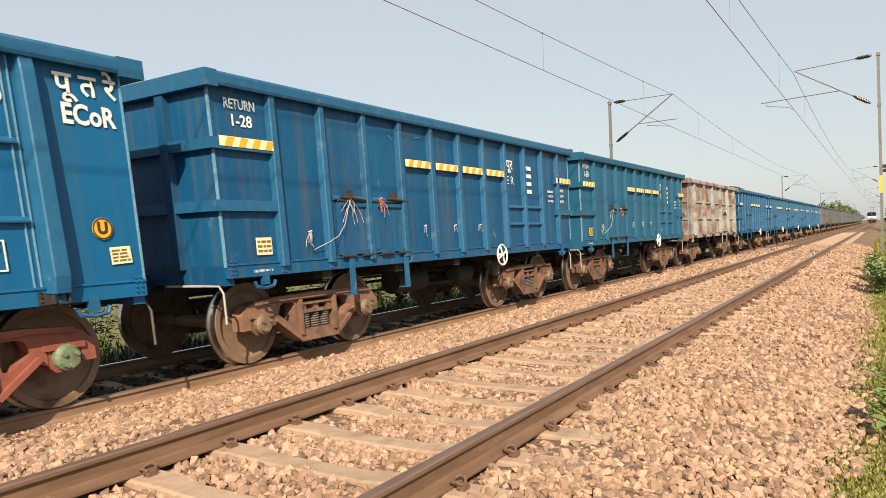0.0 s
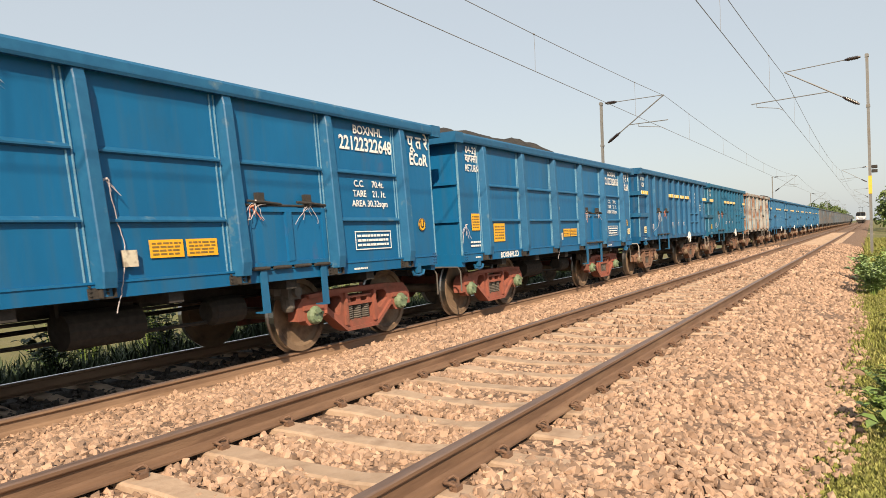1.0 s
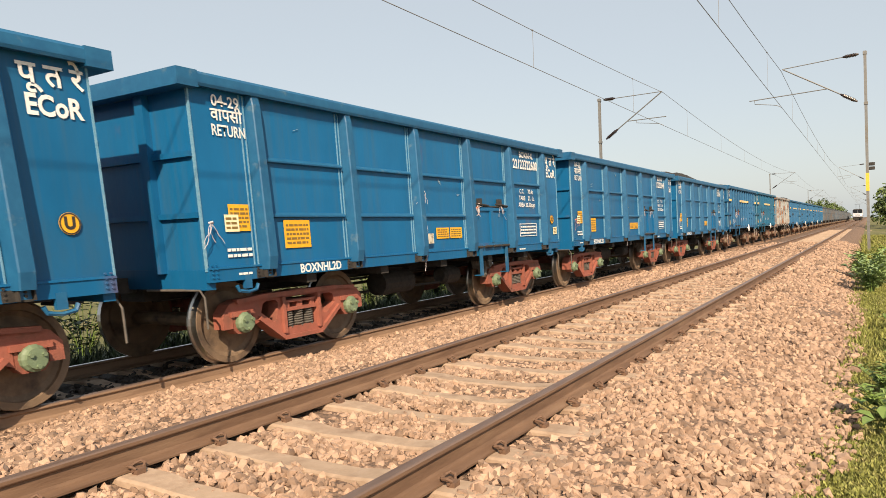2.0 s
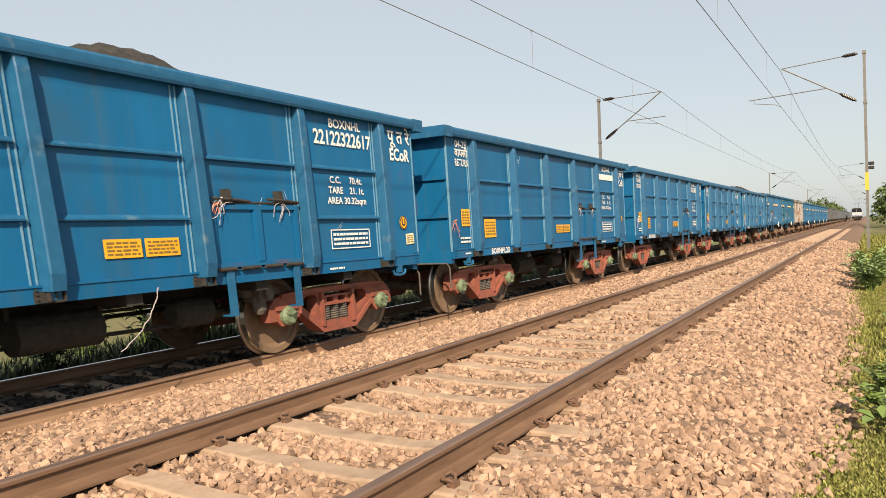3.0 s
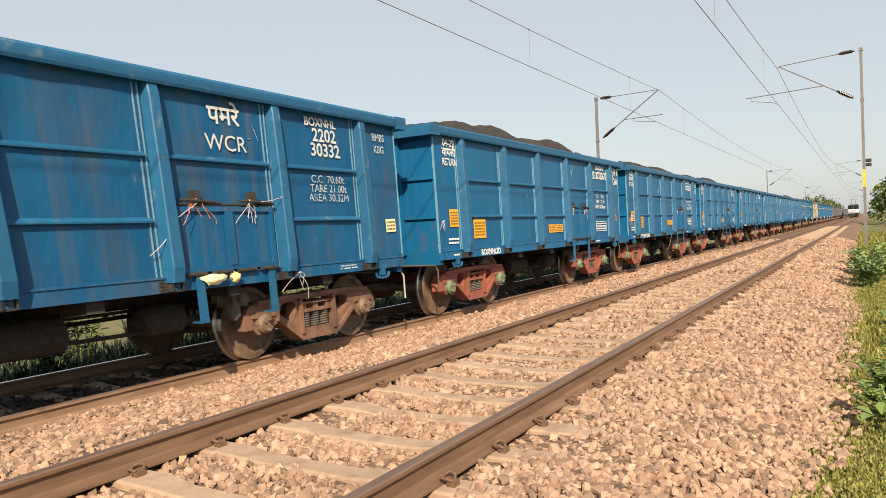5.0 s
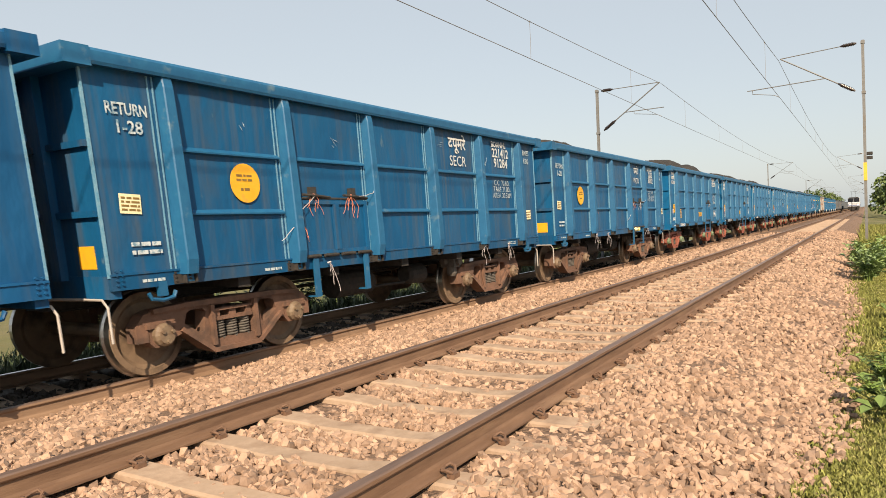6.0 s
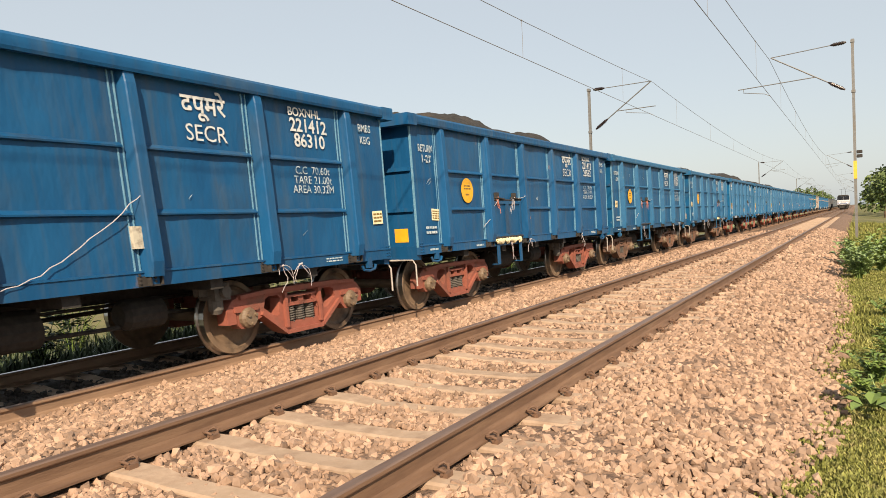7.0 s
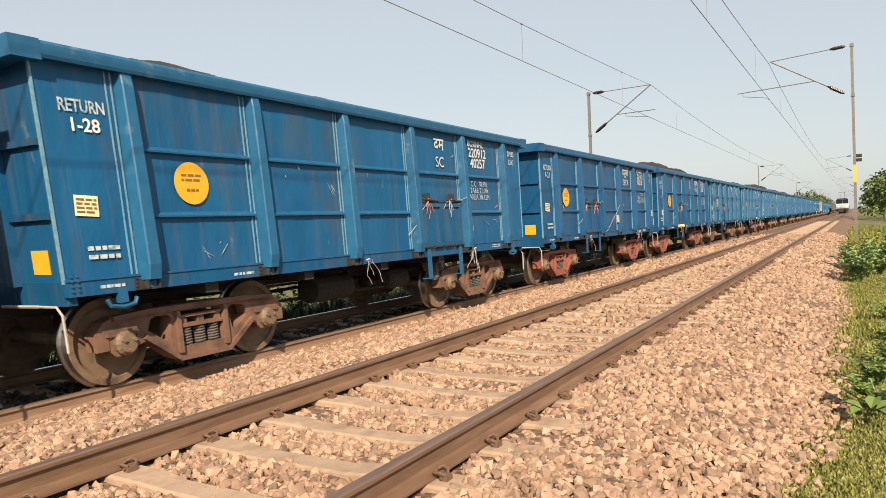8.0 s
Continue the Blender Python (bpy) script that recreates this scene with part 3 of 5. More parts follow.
def sole_bar_bm():
    bm = bmesh.new()
    prism(bm, [(SIDE - 0.03, DECK), (SIDE + 0.025, DECK), (SIDE + 0.025, SILL - 0.014), (SIDE + 0.038, SILL - 0.010), (SIDE + 0.036, SILL + 0.010), (SIDE - 0.03, SILL + 0.012)], -BODY, BODY, "y")
    for e in (-1, 1):
        for k in range(4):
            for v in (0.05, 0.11):
                lathe(bm, [(SIDE + 0.02, 0.013), (SIDE + 0.042, 0.011)], steps=6, at=(0, e * (BODY - v), DECK + 0.05 + 0.045 * k))
    return bm


def headstock_bm():
    bm = bmesh.new()
    box(bm, -SIDE + 0.031, SIDE - 0.031, BODY - 0.12, BODY + 0.004, DECK - 0.08, DECK + 0.14)
    return bm


def underframe_bm():
    bm = bmesh.new()
    box(bm, -0.22, 0.22, -BODY + 0.1, BODY - 0.1, DECK - 0.24, DECK + 0.08)
    return bm


def cross_bearer_bm():
    bm = bmesh.new()
    box(bm, -SIDE + 0.06, SIDE - 0.06, -0.09, 0.09, DECK - 0.12, DECK + 0.075)
    return bm


def stringer_bm():
    bm = bmesh.new()
    box(bm, -0.04, 0.04, -BODY + 0.2, BODY - 0.2, DECK - 0.05, DECK + 0.05)
    return bm


def brake_gear_bm():
    """Air reservoir, brake cylinder, pipe and pull rods hung under the floor."""
    bm = bmesh.new()
    lathe(bm, [(-1.0, 0.05), (-0.98, 0.20), (-0.1, 0.20), (-0.08, 0.05)], axis="y", steps=14, at=(0.55, 0.2, 0.70))
    lathe(bm, [(0.0, 0.12), (0.06, 0.17), (0.5, 0.17), (0.52, 0.06)], axis="y", steps=14, at=(0.75, 0.9, 0.72))
    tube(bm, [(0.2, -4.8, 0.82), (0.25, -2, 0.80), (0.25, 2, 0.80), (0.2, 4.8, 0.82)], 0.022)
    tube(bm, [(0.75, 1.4, 0.70), (0.4, 2.4, 0.60)], 0.025)
    tube(bm, [(0.0, -2.4, 0.55), (0.75, 0.9, 0.60)], 0.025)
    tube(bm, [(-0.6, -2.4, 0.60), (-0.6, 2.4, 0.66)], 0.03)
    for y in (-0.8, 0.15):
        box(bm, 0.50, 0.60, y - 0.02, y + 0.02, 0.85, DECK)
    return bm


def valve_bm():
    """Distributor valve cluster near the side."""
    bm = bmesh.new()
    box(bm, 0.95, 1.22, 1.82, 2.05, 0.78, 0.98)
    lathe(bm, [(0.0, 0.06), (0.05, 0.09), (0.2, 0.09), (0.24, 0.05)], axis="z", steps=12, at=(1.12, 1.90, 0.62))
    lathe(bm, [(1.2, 0.07), (1.28, 0.07)], steps=10, at=(0, 1.95, 0.88))
    box(bm, 1.0, 1.1, 1.7, 1.82, 0.84, 0.95)
    box(bm, 1.02, 1.08, 1.88, 1.98, 0.95, DECK + 0.05)
    return bm


def coupler_bm(e):
    bm = bmesh.new()
    y = e * BODY
    lo, hi = sorted((y - e * 0.3, y + e * 0.22))
    box(bm, -0.10, 0.10, lo, hi, 0.93, 1.11)
    lo, hi = sorted((y + e * 0.18, y + e * 0.462))
    prism(bm, [(-0.16, lo), (0.14, lo), (0.18, hi), (0.05, hi), (0.0, (lo + hi) / 2), (-0.12, hi)] if e > 0 else [(-0.16, hi), (0.14, hi), (0.18, lo), (0.05, lo), (0.0, (lo + hi) / 2), (-0.12, lo)], 0.88, 1.16, "z")
    return bm


def hook_bm(e):
    """Towing hook plate under the sole bar near the corner."""
    bm = bmesh.new()
    y = 0.0
    for s in (1,):
        lo, hi = sorted((s * (SIDE - 0.02), s * (SIDE + 0.03)))
        box(bm, lo, hi, y - 0.05, y + 0.05, DECK - 0.10, DECK + 0.05)
        tube(bm, [(s * (SIDE + 0.005), y - 0.16, DECK - 0.06), (s * (SIDE + 0.005), y - 0.13, DECK - 0.12), (s * (SIDE + 0.005), y, DECK - 0.14), (s * (SIDE + 0.005), y + 0.13, DECK - 0.12), (s * (SIDE + 0.005), y + 0.16, DECK - 0.06)], 0.022, 6)
    return bm


def door_bm(y0, y1):
    """Drop door of a bay: framed plate with two stanchions."""
    bm = bmesh.new()
    z0, z1 = SILL + 0.03, 1.93
    for s in (1,):
        def slab(d0, d1, a, b, c, d):
            lo, hi = sorted((s * (SIDE + d0), s * (SIDE + d1)))
            box(bm, lo, hi, a, b, c, d)
        slab(0.008, 0.03, y0, y1, z0, z1)
    return bm


def door_frame_bars(y0, y1):
    """The four raised bars round a door plate."""
    z0, z1 = SILL + 0.03, 1.93
    for a, b, c, d in ((y0, y1, z1 - 0.05, z1), (y0, y1, z0, z0 + 0.05), (y0, y0 + 0.06, z0 + 0.05, z1 - 0.05), (y1 - 0.06, y1, z0 + 0.05, z1 - 0.05)):
        bm = bmesh.new()
        box(bm, SIDE + 0.0302, SIDE + 0.06, a, b, c, d)
        yield bm


def door_latch_bm(y0, y1):
    bm = bmesh.new()
    for s in (1,):
        for y in (y0 + 0.25, y1 - 0.3):
            lo, hi = sorted((s * (SIDE + 0.01), s * (SIDE + 0.075)))
            box(bm, lo, hi, y - 0.05, y + 0.05, 1.95, 2.10)
            tube(bm, [(s * (SIDE + 0.06), y - 0.2, 2.0), (s * (SIDE + 0.09), y, 1.99), (s * (SIDE + 0.06), y + 0.32, 1.97)], 0.018, 6)
        tube(bm, [(s * (SIDE + 0.055), y0, 1.955), (s * (SIDE + 0.055), y1, 1.955)], 0.016, 6)
    return bm


def door_hinge_bm():
    """A strap hinge with its pin."""
    bm = bmesh.new()
    box(bm, SIDE + 0.03, SIDE + 0.068, -0.10, 0.10, SILL - 0.01, SILL + 0.035)
    lathe(bm, [(-0.14, 0.02), (0.14, 0.02)], axis="y", steps=8, at=(SIDE + 0.066, 0, SILL + 0.012))
    return bm


def door_strap_bm(y):
    """A flat stop hanging below the door."""
    bm = bmesh.new()
    for s in (1,):
        for y in (y,):
            prism(bm, [(y - 0.05, SILL), (y + 0.05, SILL), (y + 0.055, 0.70), (y - 0.055, 0.70)], s * (SIDE + 0.04), s * (SIDE + 0.06))
            prism(bm, [(y - 0.055, 0.70), (y + 0.055, 0.70), (y + 0.055, 0.715), (y - 0.055, 0.715)], s * (SIDE - 0.08), s * (SIDE + 0.06))
    return bm


def end_pipe_bm(e):
    """White brake hose and cut-off handle at a buffer beam."""
    bm = bmesh.new()
    y = e * (BODY + 0.05)
    tube(bm, [(1.1, y, 0.98), (1.38, y, 0.98), (1.42, y + 0.02, 0.9), (1.42, y + 0.02, 0.56)], 0.013, 6)
    tube(bm, [(0.5, y, 0.97), (1.1, y, 0.98)], 0.016, 6)
    return bm


def bogie_meshes(frame_mat, cap_mat):
    return {"frame": finish(side_frame_bm(), "side_frame", frame_mat), "bolster": finish(bolster_bm(), "bogie", frame_mat), "spring": finish(spring_bm(), "spring", DUSTY, smooth=True), "box": finish(axle_box_bm(), "axle_box", (frame_mat, cap_mat))}


def common_parts(w, body_mat, edge_mat, meshes, dent, hose, over=0.20):
    both("side_sheet", finish(side_sheet_bm(dent), "side_sheet", body_mat, smooth=True), w)
    for turn in (0, 180):
        piece("end_sheet", END_SHEETS[body_mat], w, pose(0, 0, 0, 0, 0, turn))
        piece("headstock", HEADSTOCKS[body_mat], w, pose(0, 0, 0, 0, 0, turn))
    part("floor", floor_bm(), SOOT, w)
    part("top_flange", top_flange_bm(over), edge_mat, w)
    both("sole_bar", finish(sole_bar_bm(), "sole_bar", body_mat), w)
    frame_ob = part("underframe", underframe_bm(), SOOT, w, "sooty steel underframe")
    bearer, stringer = finish(cross_bearer_bm(), "cross_bearer", SOOT), finish(stringer_bm(), "stringer", SOOT)
    for y in (-3.31, -1.7, 0, 1.7, 3.31):
        piece("cross_bearer", bearer, frame_ob, pose(0, y, 0))
    for x in (-0.9, 0.9):
        piece("stringer", stringer, frame_ob, pose(x, 0, 0))
    part("brake_gear", brake_gear_bm(), SOOT, w)
    part("valve", valve_bm(), DUSTY, w)
    weld = finish(corner_weld_bm(), "corner_weld", WELD)
    hook = finish(hook_bm(1), "tow_hook", edge_mat)
    for e in (-1, 1):
        both("corner_weld", weld, w, e * BODY)
        both("tow_hook", hook, w, e * (BODY - 0.55))
        part("coupler", coupler_bm(e), SOOT, w)
        part("brake_hose", end_pipe_bm(e), HOSE if hose else DUSTY, w)
    for y in (-3.31, 3.31):
        add_bogie(w, y, meshes)


def corner_weld_bm():
    bm = bmesh.new()
    box(bm, SIDE - 0.02, SIDE + 0.012, -0.010, 0.010, DECK + 0.12, TOP - HOLD)
    return bm


END_SHEETS = {m: finish(end_sheet_bm(), "end_sheet", m) for m in (BLUE, BLUE_OLD, BLUE_DEEP, BLUE_TEAL, GREY_OLD, DULL_BLUE)}
HEADSTOCKS = {m: finish(headstock_bm(), "headstock", m) for m in (BLUE, BLUE_OLD, BLUE_DEEP, BLUE_TEAL, GREY_OLD, DULL_BLUE)}


def add_door(w, y0, y1, body_mat, edge_mat):
    hinge = finish(door_hinge_bm(), "hinge", SOOT)
    for turn in (0, 180):
        at = pose(0, 0, 0, 0, 0, turn)
        door = part("door", door_bm(y0, y1), body_mat, w, at=at)
        stile = bmesh.new()
        box(stile, SIDE + 0.0305, SIDE + 0.07, (y0 + y1) / 2 - 0.05, (y0 + y1) / 2 + 0.05, SILL + 0.081, 1.879)
        part("stile", stile, body_mat, door)
        for bm in door_frame_bars(y0, y1):
            part("frame_bar", bm, body_mat, door)
        part("latch", door_latch_bm(y0, y1), SOOT, door)
        for i in range(4):
            piece("hinge", hinge, door, pose(0, y0 + 0.14 + (y1 - y0 - 0.28) * i / 3, 0))
        for y in (y0 + 0.19, y1 - 0.11):
            part("door_stop", door_strap_bm(y), edge_mat, w, at=at)


def open_wagon(label, body_mat, edge_mat, frame_mat, cap_mat, door_bay=3, dent=0.006, hose=False, at=None):
    """Open wagon with six pressed ribs a side and two ledges in each bay."""
    w = thing("coal_wagon", label, "goods wagon", "wagons of the coal train", at)
    common_parts(w, body_mat, edge_mat, bogie_meshes(frame_mat, cap_mat), dent, hose)
    post, outer, mid = finish(end_post_bm(), "end_post", body_mat), finish(end_rail_bm(0.83, SIDE - 0.03), "end_rail", body_mat), finish(end_rail_bm(-0.67, 0.67), "end_rail", body_mat)
    for turn in (0, 180):
        for x in (-0.75, 0.75):
            piece("end_post", post, w, pose(x if turn == 0 else -x, 0, 0, 0, 0, turn))
        for z in (1.79, 2.44):
            piece("end_rail", mid, w, pose(0, 0, z, 0, 0, turn))
            piece("end_rail", outer, w, pose(0, 0, z, 0, 0, turn))
            piece("end_rail", outer, w, pose((-0.83 - SIDE + 0.03) if turn == 0 else (0.83 + SIDE - 0.03), 0, z, 0, 0, turn))
    rib_me = rib_materials(finish(rib_bm(), "rib", (edge_mat, WELD)))
    foot_me = finish(foot_bracket_bm(), "rib_foot", SOOT)
    for y in RIBS:
        for r in both("rib", rib_me, w, y):
            piece("rib_foot", foot_me, r, pose(0, 0, 0))
    long_me = finish(stiffener_bm(1.40), "stiffener", edge_mat)
    for i in range(5):
        y = (RIBS[i] + RIBS[i + 1]) / 2
        for z in (1.79, 2.44):
            if not (i == door_bay and z < 2):
                piece("stiffener", long_me, w, pose(0, y - 0.02, z))
            if not (4 - i == door_bay and z < 2):
                piece("stiffener", long_me, w, pose(0, y + 0.02, z, 0, 0, 180))
    add_door(w, RIBS[door_bay] + 0.12, RIBS[door_bay + 1] - 0.19, body_mat, edge_mat)
    return w


def band_bm(z):
    """A ledge that wraps the end of an older wagon and runs on to the first rib."""
    bm = bmesh.new()
    outline = [(SIDE - 0.001, BODY - 0.86), (SIDE + 0.07, BODY - 0.86), (SIDE + 0.07, BODY + 0.07), (-SIDE - 0.07, BODY + 0.07), (-SIDE - 0.07, BODY - 0.86), (-SIDE + 0.001, BODY - 0.86), (-SIDE + 0.001, BODY + 0.001), (SIDE - 0.001, BODY + 0.001)]
    prism(bm, outline, z - 0.06, z + 0.06, "z")
    return bm


def stripe_bm(length):
    bm = bmesh.new()
    box(bm, SIDE + 0.071, SIDE + 0.077, -length / 2, length / 2, -0.055, 0.055)
    return bm


def chequer_bm(length):
    bm = bmesh.new()
    n = max(2, round(length / 0.2))
    for i in range(n):
        y = -length / 2 + length * (i + 0.25) / n
        d = length / n * 0.5
        prism(bm, [(y, -0.05), (y + d, -0.05), (y + d + 0.05, 0.05), (y + 0.05, 0.05)], SIDE + 0.077, SIDE + 0.080)
    return bm


def handwheel_bm():
    """White brake wheel with four spokes on a short spindle."""
    bm = bmesh.new()
    ring = [(0.0, 0.19), (0.018, 0.205), (0.036, 0.19), (0.018, 0.165)]
    lathe(bm, ring, steps=20, closed=True)
    for i in range(2):
        u = math.pi * i / 2 + 0.4
        tube(bm, [(0.018, -0.18 * math.cos(u), -0.18 * math.sin(u)), (0.03, 0, 0), (0.018, 0.18 * math.cos(u), 0.18 * math.sin(u))], 0.016, 6)
    lathe(bm, [(-0.1, 0.025), (0.045, 0.03)], steps=8)
    return bm


def ribbed_wagon(label, body_mat, edge_mat, frame_mat, cap_mat, dent=0.010, at=None):
    """Older open wagon: eleven narrow ribs, ends wrapped by two bands, hazard stripes."""
    w = thing("coal_wagon", label, "goods wagon", "wagons of the coal train", at)
    common_parts(w, body_mat, edge_mat, bogie_meshes(frame_mat, cap_mat), dent, True, 0.10)
    rib_me = rib_materials(finish(rib_bm(SIDE - 0.02, 0.72), "rib", (edge_mat, WELD)))
    for i in range(11):
        both("rib", rib_me, w, -4.16 + 0.845 * i)
    for z in (1.86, 2.53):
        me = finish(band_bm(z), "band", edge_mat)
        for turn in (0, 180):
            b = piece("band", me, w, pose(0, 0, 0, 0, 0, turn))
    post = finish(end_post_bm(), "end_post", body_mat)
    for turn in (0, 180):
        for x in (-0.75, 0.75):
            piece("end_post", post, w, pose(x, 0, 0, 0, 0, turn))
    short, ends = finish(stripe_bm(0.68), "hazard_stripe", CREAM), finish(stripe_bm(0.80), "hazard_stripe", CREAM)
    cs, ce = finish(chequer_bm(0.66), "stripe_mark", YELLOW), finish(chequer_bm(0.78), "stripe_mark", YELLOW)
    for i in range(4):
        for st in both("hazard_stripe", short, w, -1.19 + 0.845 * i, 2.55):
            piece("stripe_mark", cs, st, pose(0, 0, 0))
    for y in (-4.58, 4.58):
        for st in both("hazard_stripe", ends, w, y, 2.555):
            piece("stripe_mark", ce, st, pose(0, 0, 0))
    ledge = finish(stiffener_bm(1.5), "ledge", edge_mat)
    both("ledge", ledge, w, -2.42, 1.99)
    both("ledge", ledge, w, 2.65, 1.95)
    both("ledge", ledge, w, 2.65, 1.62)
    add_door(w, -3.12, -1.55, body_mat, edge_mat)
    part("handwheel", handwheel_bm(), WHITE, w, "white spoked brake wheel", at=pose(SIDE + 0.09, 1.36, 1.05))
    return w


def coal_heap(seed, mounds, at):
    """A load of coal in a wagon, heaped above the coping."""
    bm = bmesh.new()
    nx, ny = 24, 130
    grid = []
    for i in range(nx + 1):
        row = []
        for j in range(ny + 1):
            u, v = i / nx * 2 - 1, j / ny * 2 - 1
            x, y = u * (SIDE - 0.055), v * (BODY - 0.055)
            z = TOP - 0.18
            for c, r, h in mounds:
                z += h * max(0.0, 1 - abs((y - c) / r) ** 2.2) * max(0.0, 1 - abs(u) ** 4)
            z += 0.05 * noise.noise((x * 0.9, y * 0.9, seed + 5)) + 0.06 * noise.noise((x * 1.7, y * 1.7, seed)) + (0.045 * noise.noise((x * 4.5, y * 4.5, seed)) + 0.05 * noise.noise((x * 11, y * 11, seed))) * (1 - abs(u) ** 6)
            row.append(bm.verts.new((x, y, z)))
        grid.append(row)
    for i in range(nx):
        for j in range(ny):
            bm.faces.new((grid[i][j], grid[i + 1][j], grid[i + 1][j + 1], grid[i][j + 1]))
    ob = new("coal_load", finish(bm, "coal_load", COAL))
    ob.matrix_basis = at
    return tagged(ob, "heap of black coal lying in an open wagon", "coal", "coal loads")

# ---- lettering and notices on the wagons ----
SIDE_FACE = Matrix(((0, 0, 1, 0), (1, 0, 0, 0), (0, 1, 0, 0), (0, 0, 0, 1)))     # text lies on the +x side, reads along +y


def lettering(words, size, y, z, mat, parent, name="lettering", bold=0.02, x=SIDE + 0.015, wide=1.0):
    cu = bpy.data.curves.new("text", 'FONT')
    cu.body, cu.size, cu.align_x, cu.align_y, cu.offset, cu.resolution_u = words, size, 'CENTER', 'CENTER', size * bold, 3
    ob = bpy.data.objects.new("text", cu)
    me = bpy.data.meshes.new_from_object(ob)
    bpy.data.objects.remove(ob)
    me.name = name
    me.materials.clear()
    me.materials.append(mat)
    return piece(name, me, parent, Matrix.Translation((x, y, z)) @ SIDE_FACE @ Matrix.Diagonal((wide, 1, 1, 1)))


def bars(parent, y, z, width, height, rows, mat, seed, name="small_print", x=SIDE + 0.015):
    """Rows of short bars where the print is too small to read."""
    rng = random.Random(seed)
    bm = bmesh.new()
    step = height / rows
    for r in range(rows):
        v = -width / 2
        zz = height / 2 - step * (r + 0.75)
        while v < width / 2 - 0.02:
            d = min(rng.uniform(0.03, 0.09) * max(1.0, step / 0.06), width / 2 - v)
            box(bm, 0, 0.003, v, v + d, zz, zz + step * 0.5)
            v += d + rng.uniform(0.012, 0.02)
    return part(name, bm, mat, parent, at=pose(x, y, z))


def notice(parent, y, z, width, height, mat, rows, seed, tilt=0.0, x=SIDE + 0.014, turn=0, label=""):
    bm = bmesh.new()
    box(bm, 0, 0.004, -width / 2, width / 2, -height / 2, height / 2)
    ob = part("notice", bm, mat, parent, label, at=pose(x, y, z, tilt, 0, turn))
    if rows:
        bars(ob, 0, 0, width * 0.86, height * 0.8, rows, INK, seed, x=0.0045)
    return ob


def disc(parent, y, z, radius, mat, name="round_sign", x=SIDE + 0.014, label=""):
    bm = bmesh.new()
    lathe(bm, [(0, radius), (0.004, radius)], steps=28)
    return part(name, bm, mat, parent, label, at=pose(x, y, z))


def frame_box(parent, y, z, width, height, mat):
    bm = bmesh.new()
    t = 0.014
    a, b, c, d = -width / 2, width / 2, -height / 2, height / 2
    box(bm, 0, 0.003, a, b, c, c + t)
    box(bm, 0, 0.003, a, b, d - t, d)
    box(bm, 0, 0.003, a, a + t, c + t, d - t)
    box(bm, 0, 0.003, b - t, b, c + t, d - t)
    return part("notice_frame", bm, mat, parent, at=pose(SIDE + 0.015, y, z))


def twine(parent, y, z, seed, strands=4, length=0.3, mat=None):
    """A tuft of frayed plastic string tied to a fitting."""
    rng = random.Random(seed)
    bm = bmesh.new()
    for i in range(strands):
        p, v = Vector((0.01, 0, 0)), Vector((0.012, rng.gauss(0, 0.5), rng.uniform(-0.6, 0.5))) * length * 0.25
        pts = [p.copy()]
        for j in range(rng.randint(4, 7)):
            v = v * 0.7 + Vector((rng.gauss(0, 0.02), rng.gauss(0, 0.05), -0.05)) * length
            p = p + v
            p.x = max(0.0, min(p.x, 0.07))
            pts.append(p.copy())
        tube(bm, pts, 0.0036, 4)
    tube(bm, [(0.0, -0.03, 0.0), (0.03, 0, 0.015), (0.0, 0.03, 0.0)], 0.011, 5)
    return part("twine", bm, mat or STRING, parent, at=pose(SIDE + 0.06, y, z))


def rope(parent, points, seed):
    rng = random.Random(seed)
    p = [Vector(q) for q in points]
    p = [p[0] * 2 - p[1]] + p + [p[-1] * 2 - p[-2]]
    smooth = []
    for a, b, c, d in zip(p, p[1:], p[2:], p[3:]):
        for i in range(6):
            u = i / 6
            q = 0.5 * ((2 * b) + (c - a) * u + (2 * a - 5 * b + 4 * c - d) * u * u + (3 * b - a - 3 * c + d) * u ** 3)
            smooth.append(q + Vector((0, rng.gauss(0, 0.006), rng.gauss(0, 0.006))))
    bm = bmesh.new()
    tube(bm, smooth, 0.0042, 5)
    return part("rope", bm, STRING, parent)


def chips(parent, seed, n, mat=None):
    """Small scratches and chalk scrawls down to primer."""
    rng = random.Random(seed)
    bm = bmesh.new()
    for i in range(n):
        y, z = rng.uniform(-4.6, 4.6), rng.uniform(1.3, 3.0)
        if min(abs(y - r) for r in RIBS) < 0.3 or abs(z - 1.79) < 0.08 or abs(z - 2.44) < 0.08:
            continue
        lean = rng.uniform(-1.4, 1.4)
        for j in range(rng.randint(1, 3)):
            a, l, t = lean + rng.gauss(0, 0.15), rng.uniform(0.03, 0.20), rng.uniform(0.0015, 0.004)
            y0, z0 = y + rng.uniform(-0.06, 0.06), z + rng.uniform(-0.05, 0.05)
            d, e = Vector((math.cos(a), math.sin(a))) * l / 2, Vector((-math.sin(a), math.cos(a))) * t
            c = Vector((y0, z0))
            prism(bm, [tuple(c - d - e * 0.3), tuple(c + d * 0.2 - e), tuple(c + d), tuple(c + e)], 0.0, 0.003)
    ob = part("chipped_paint", bm, mat or FADED, parent, at=pose(SIDE + 0.013, 0, 0))
    return tagged(ob, kind="stuff")


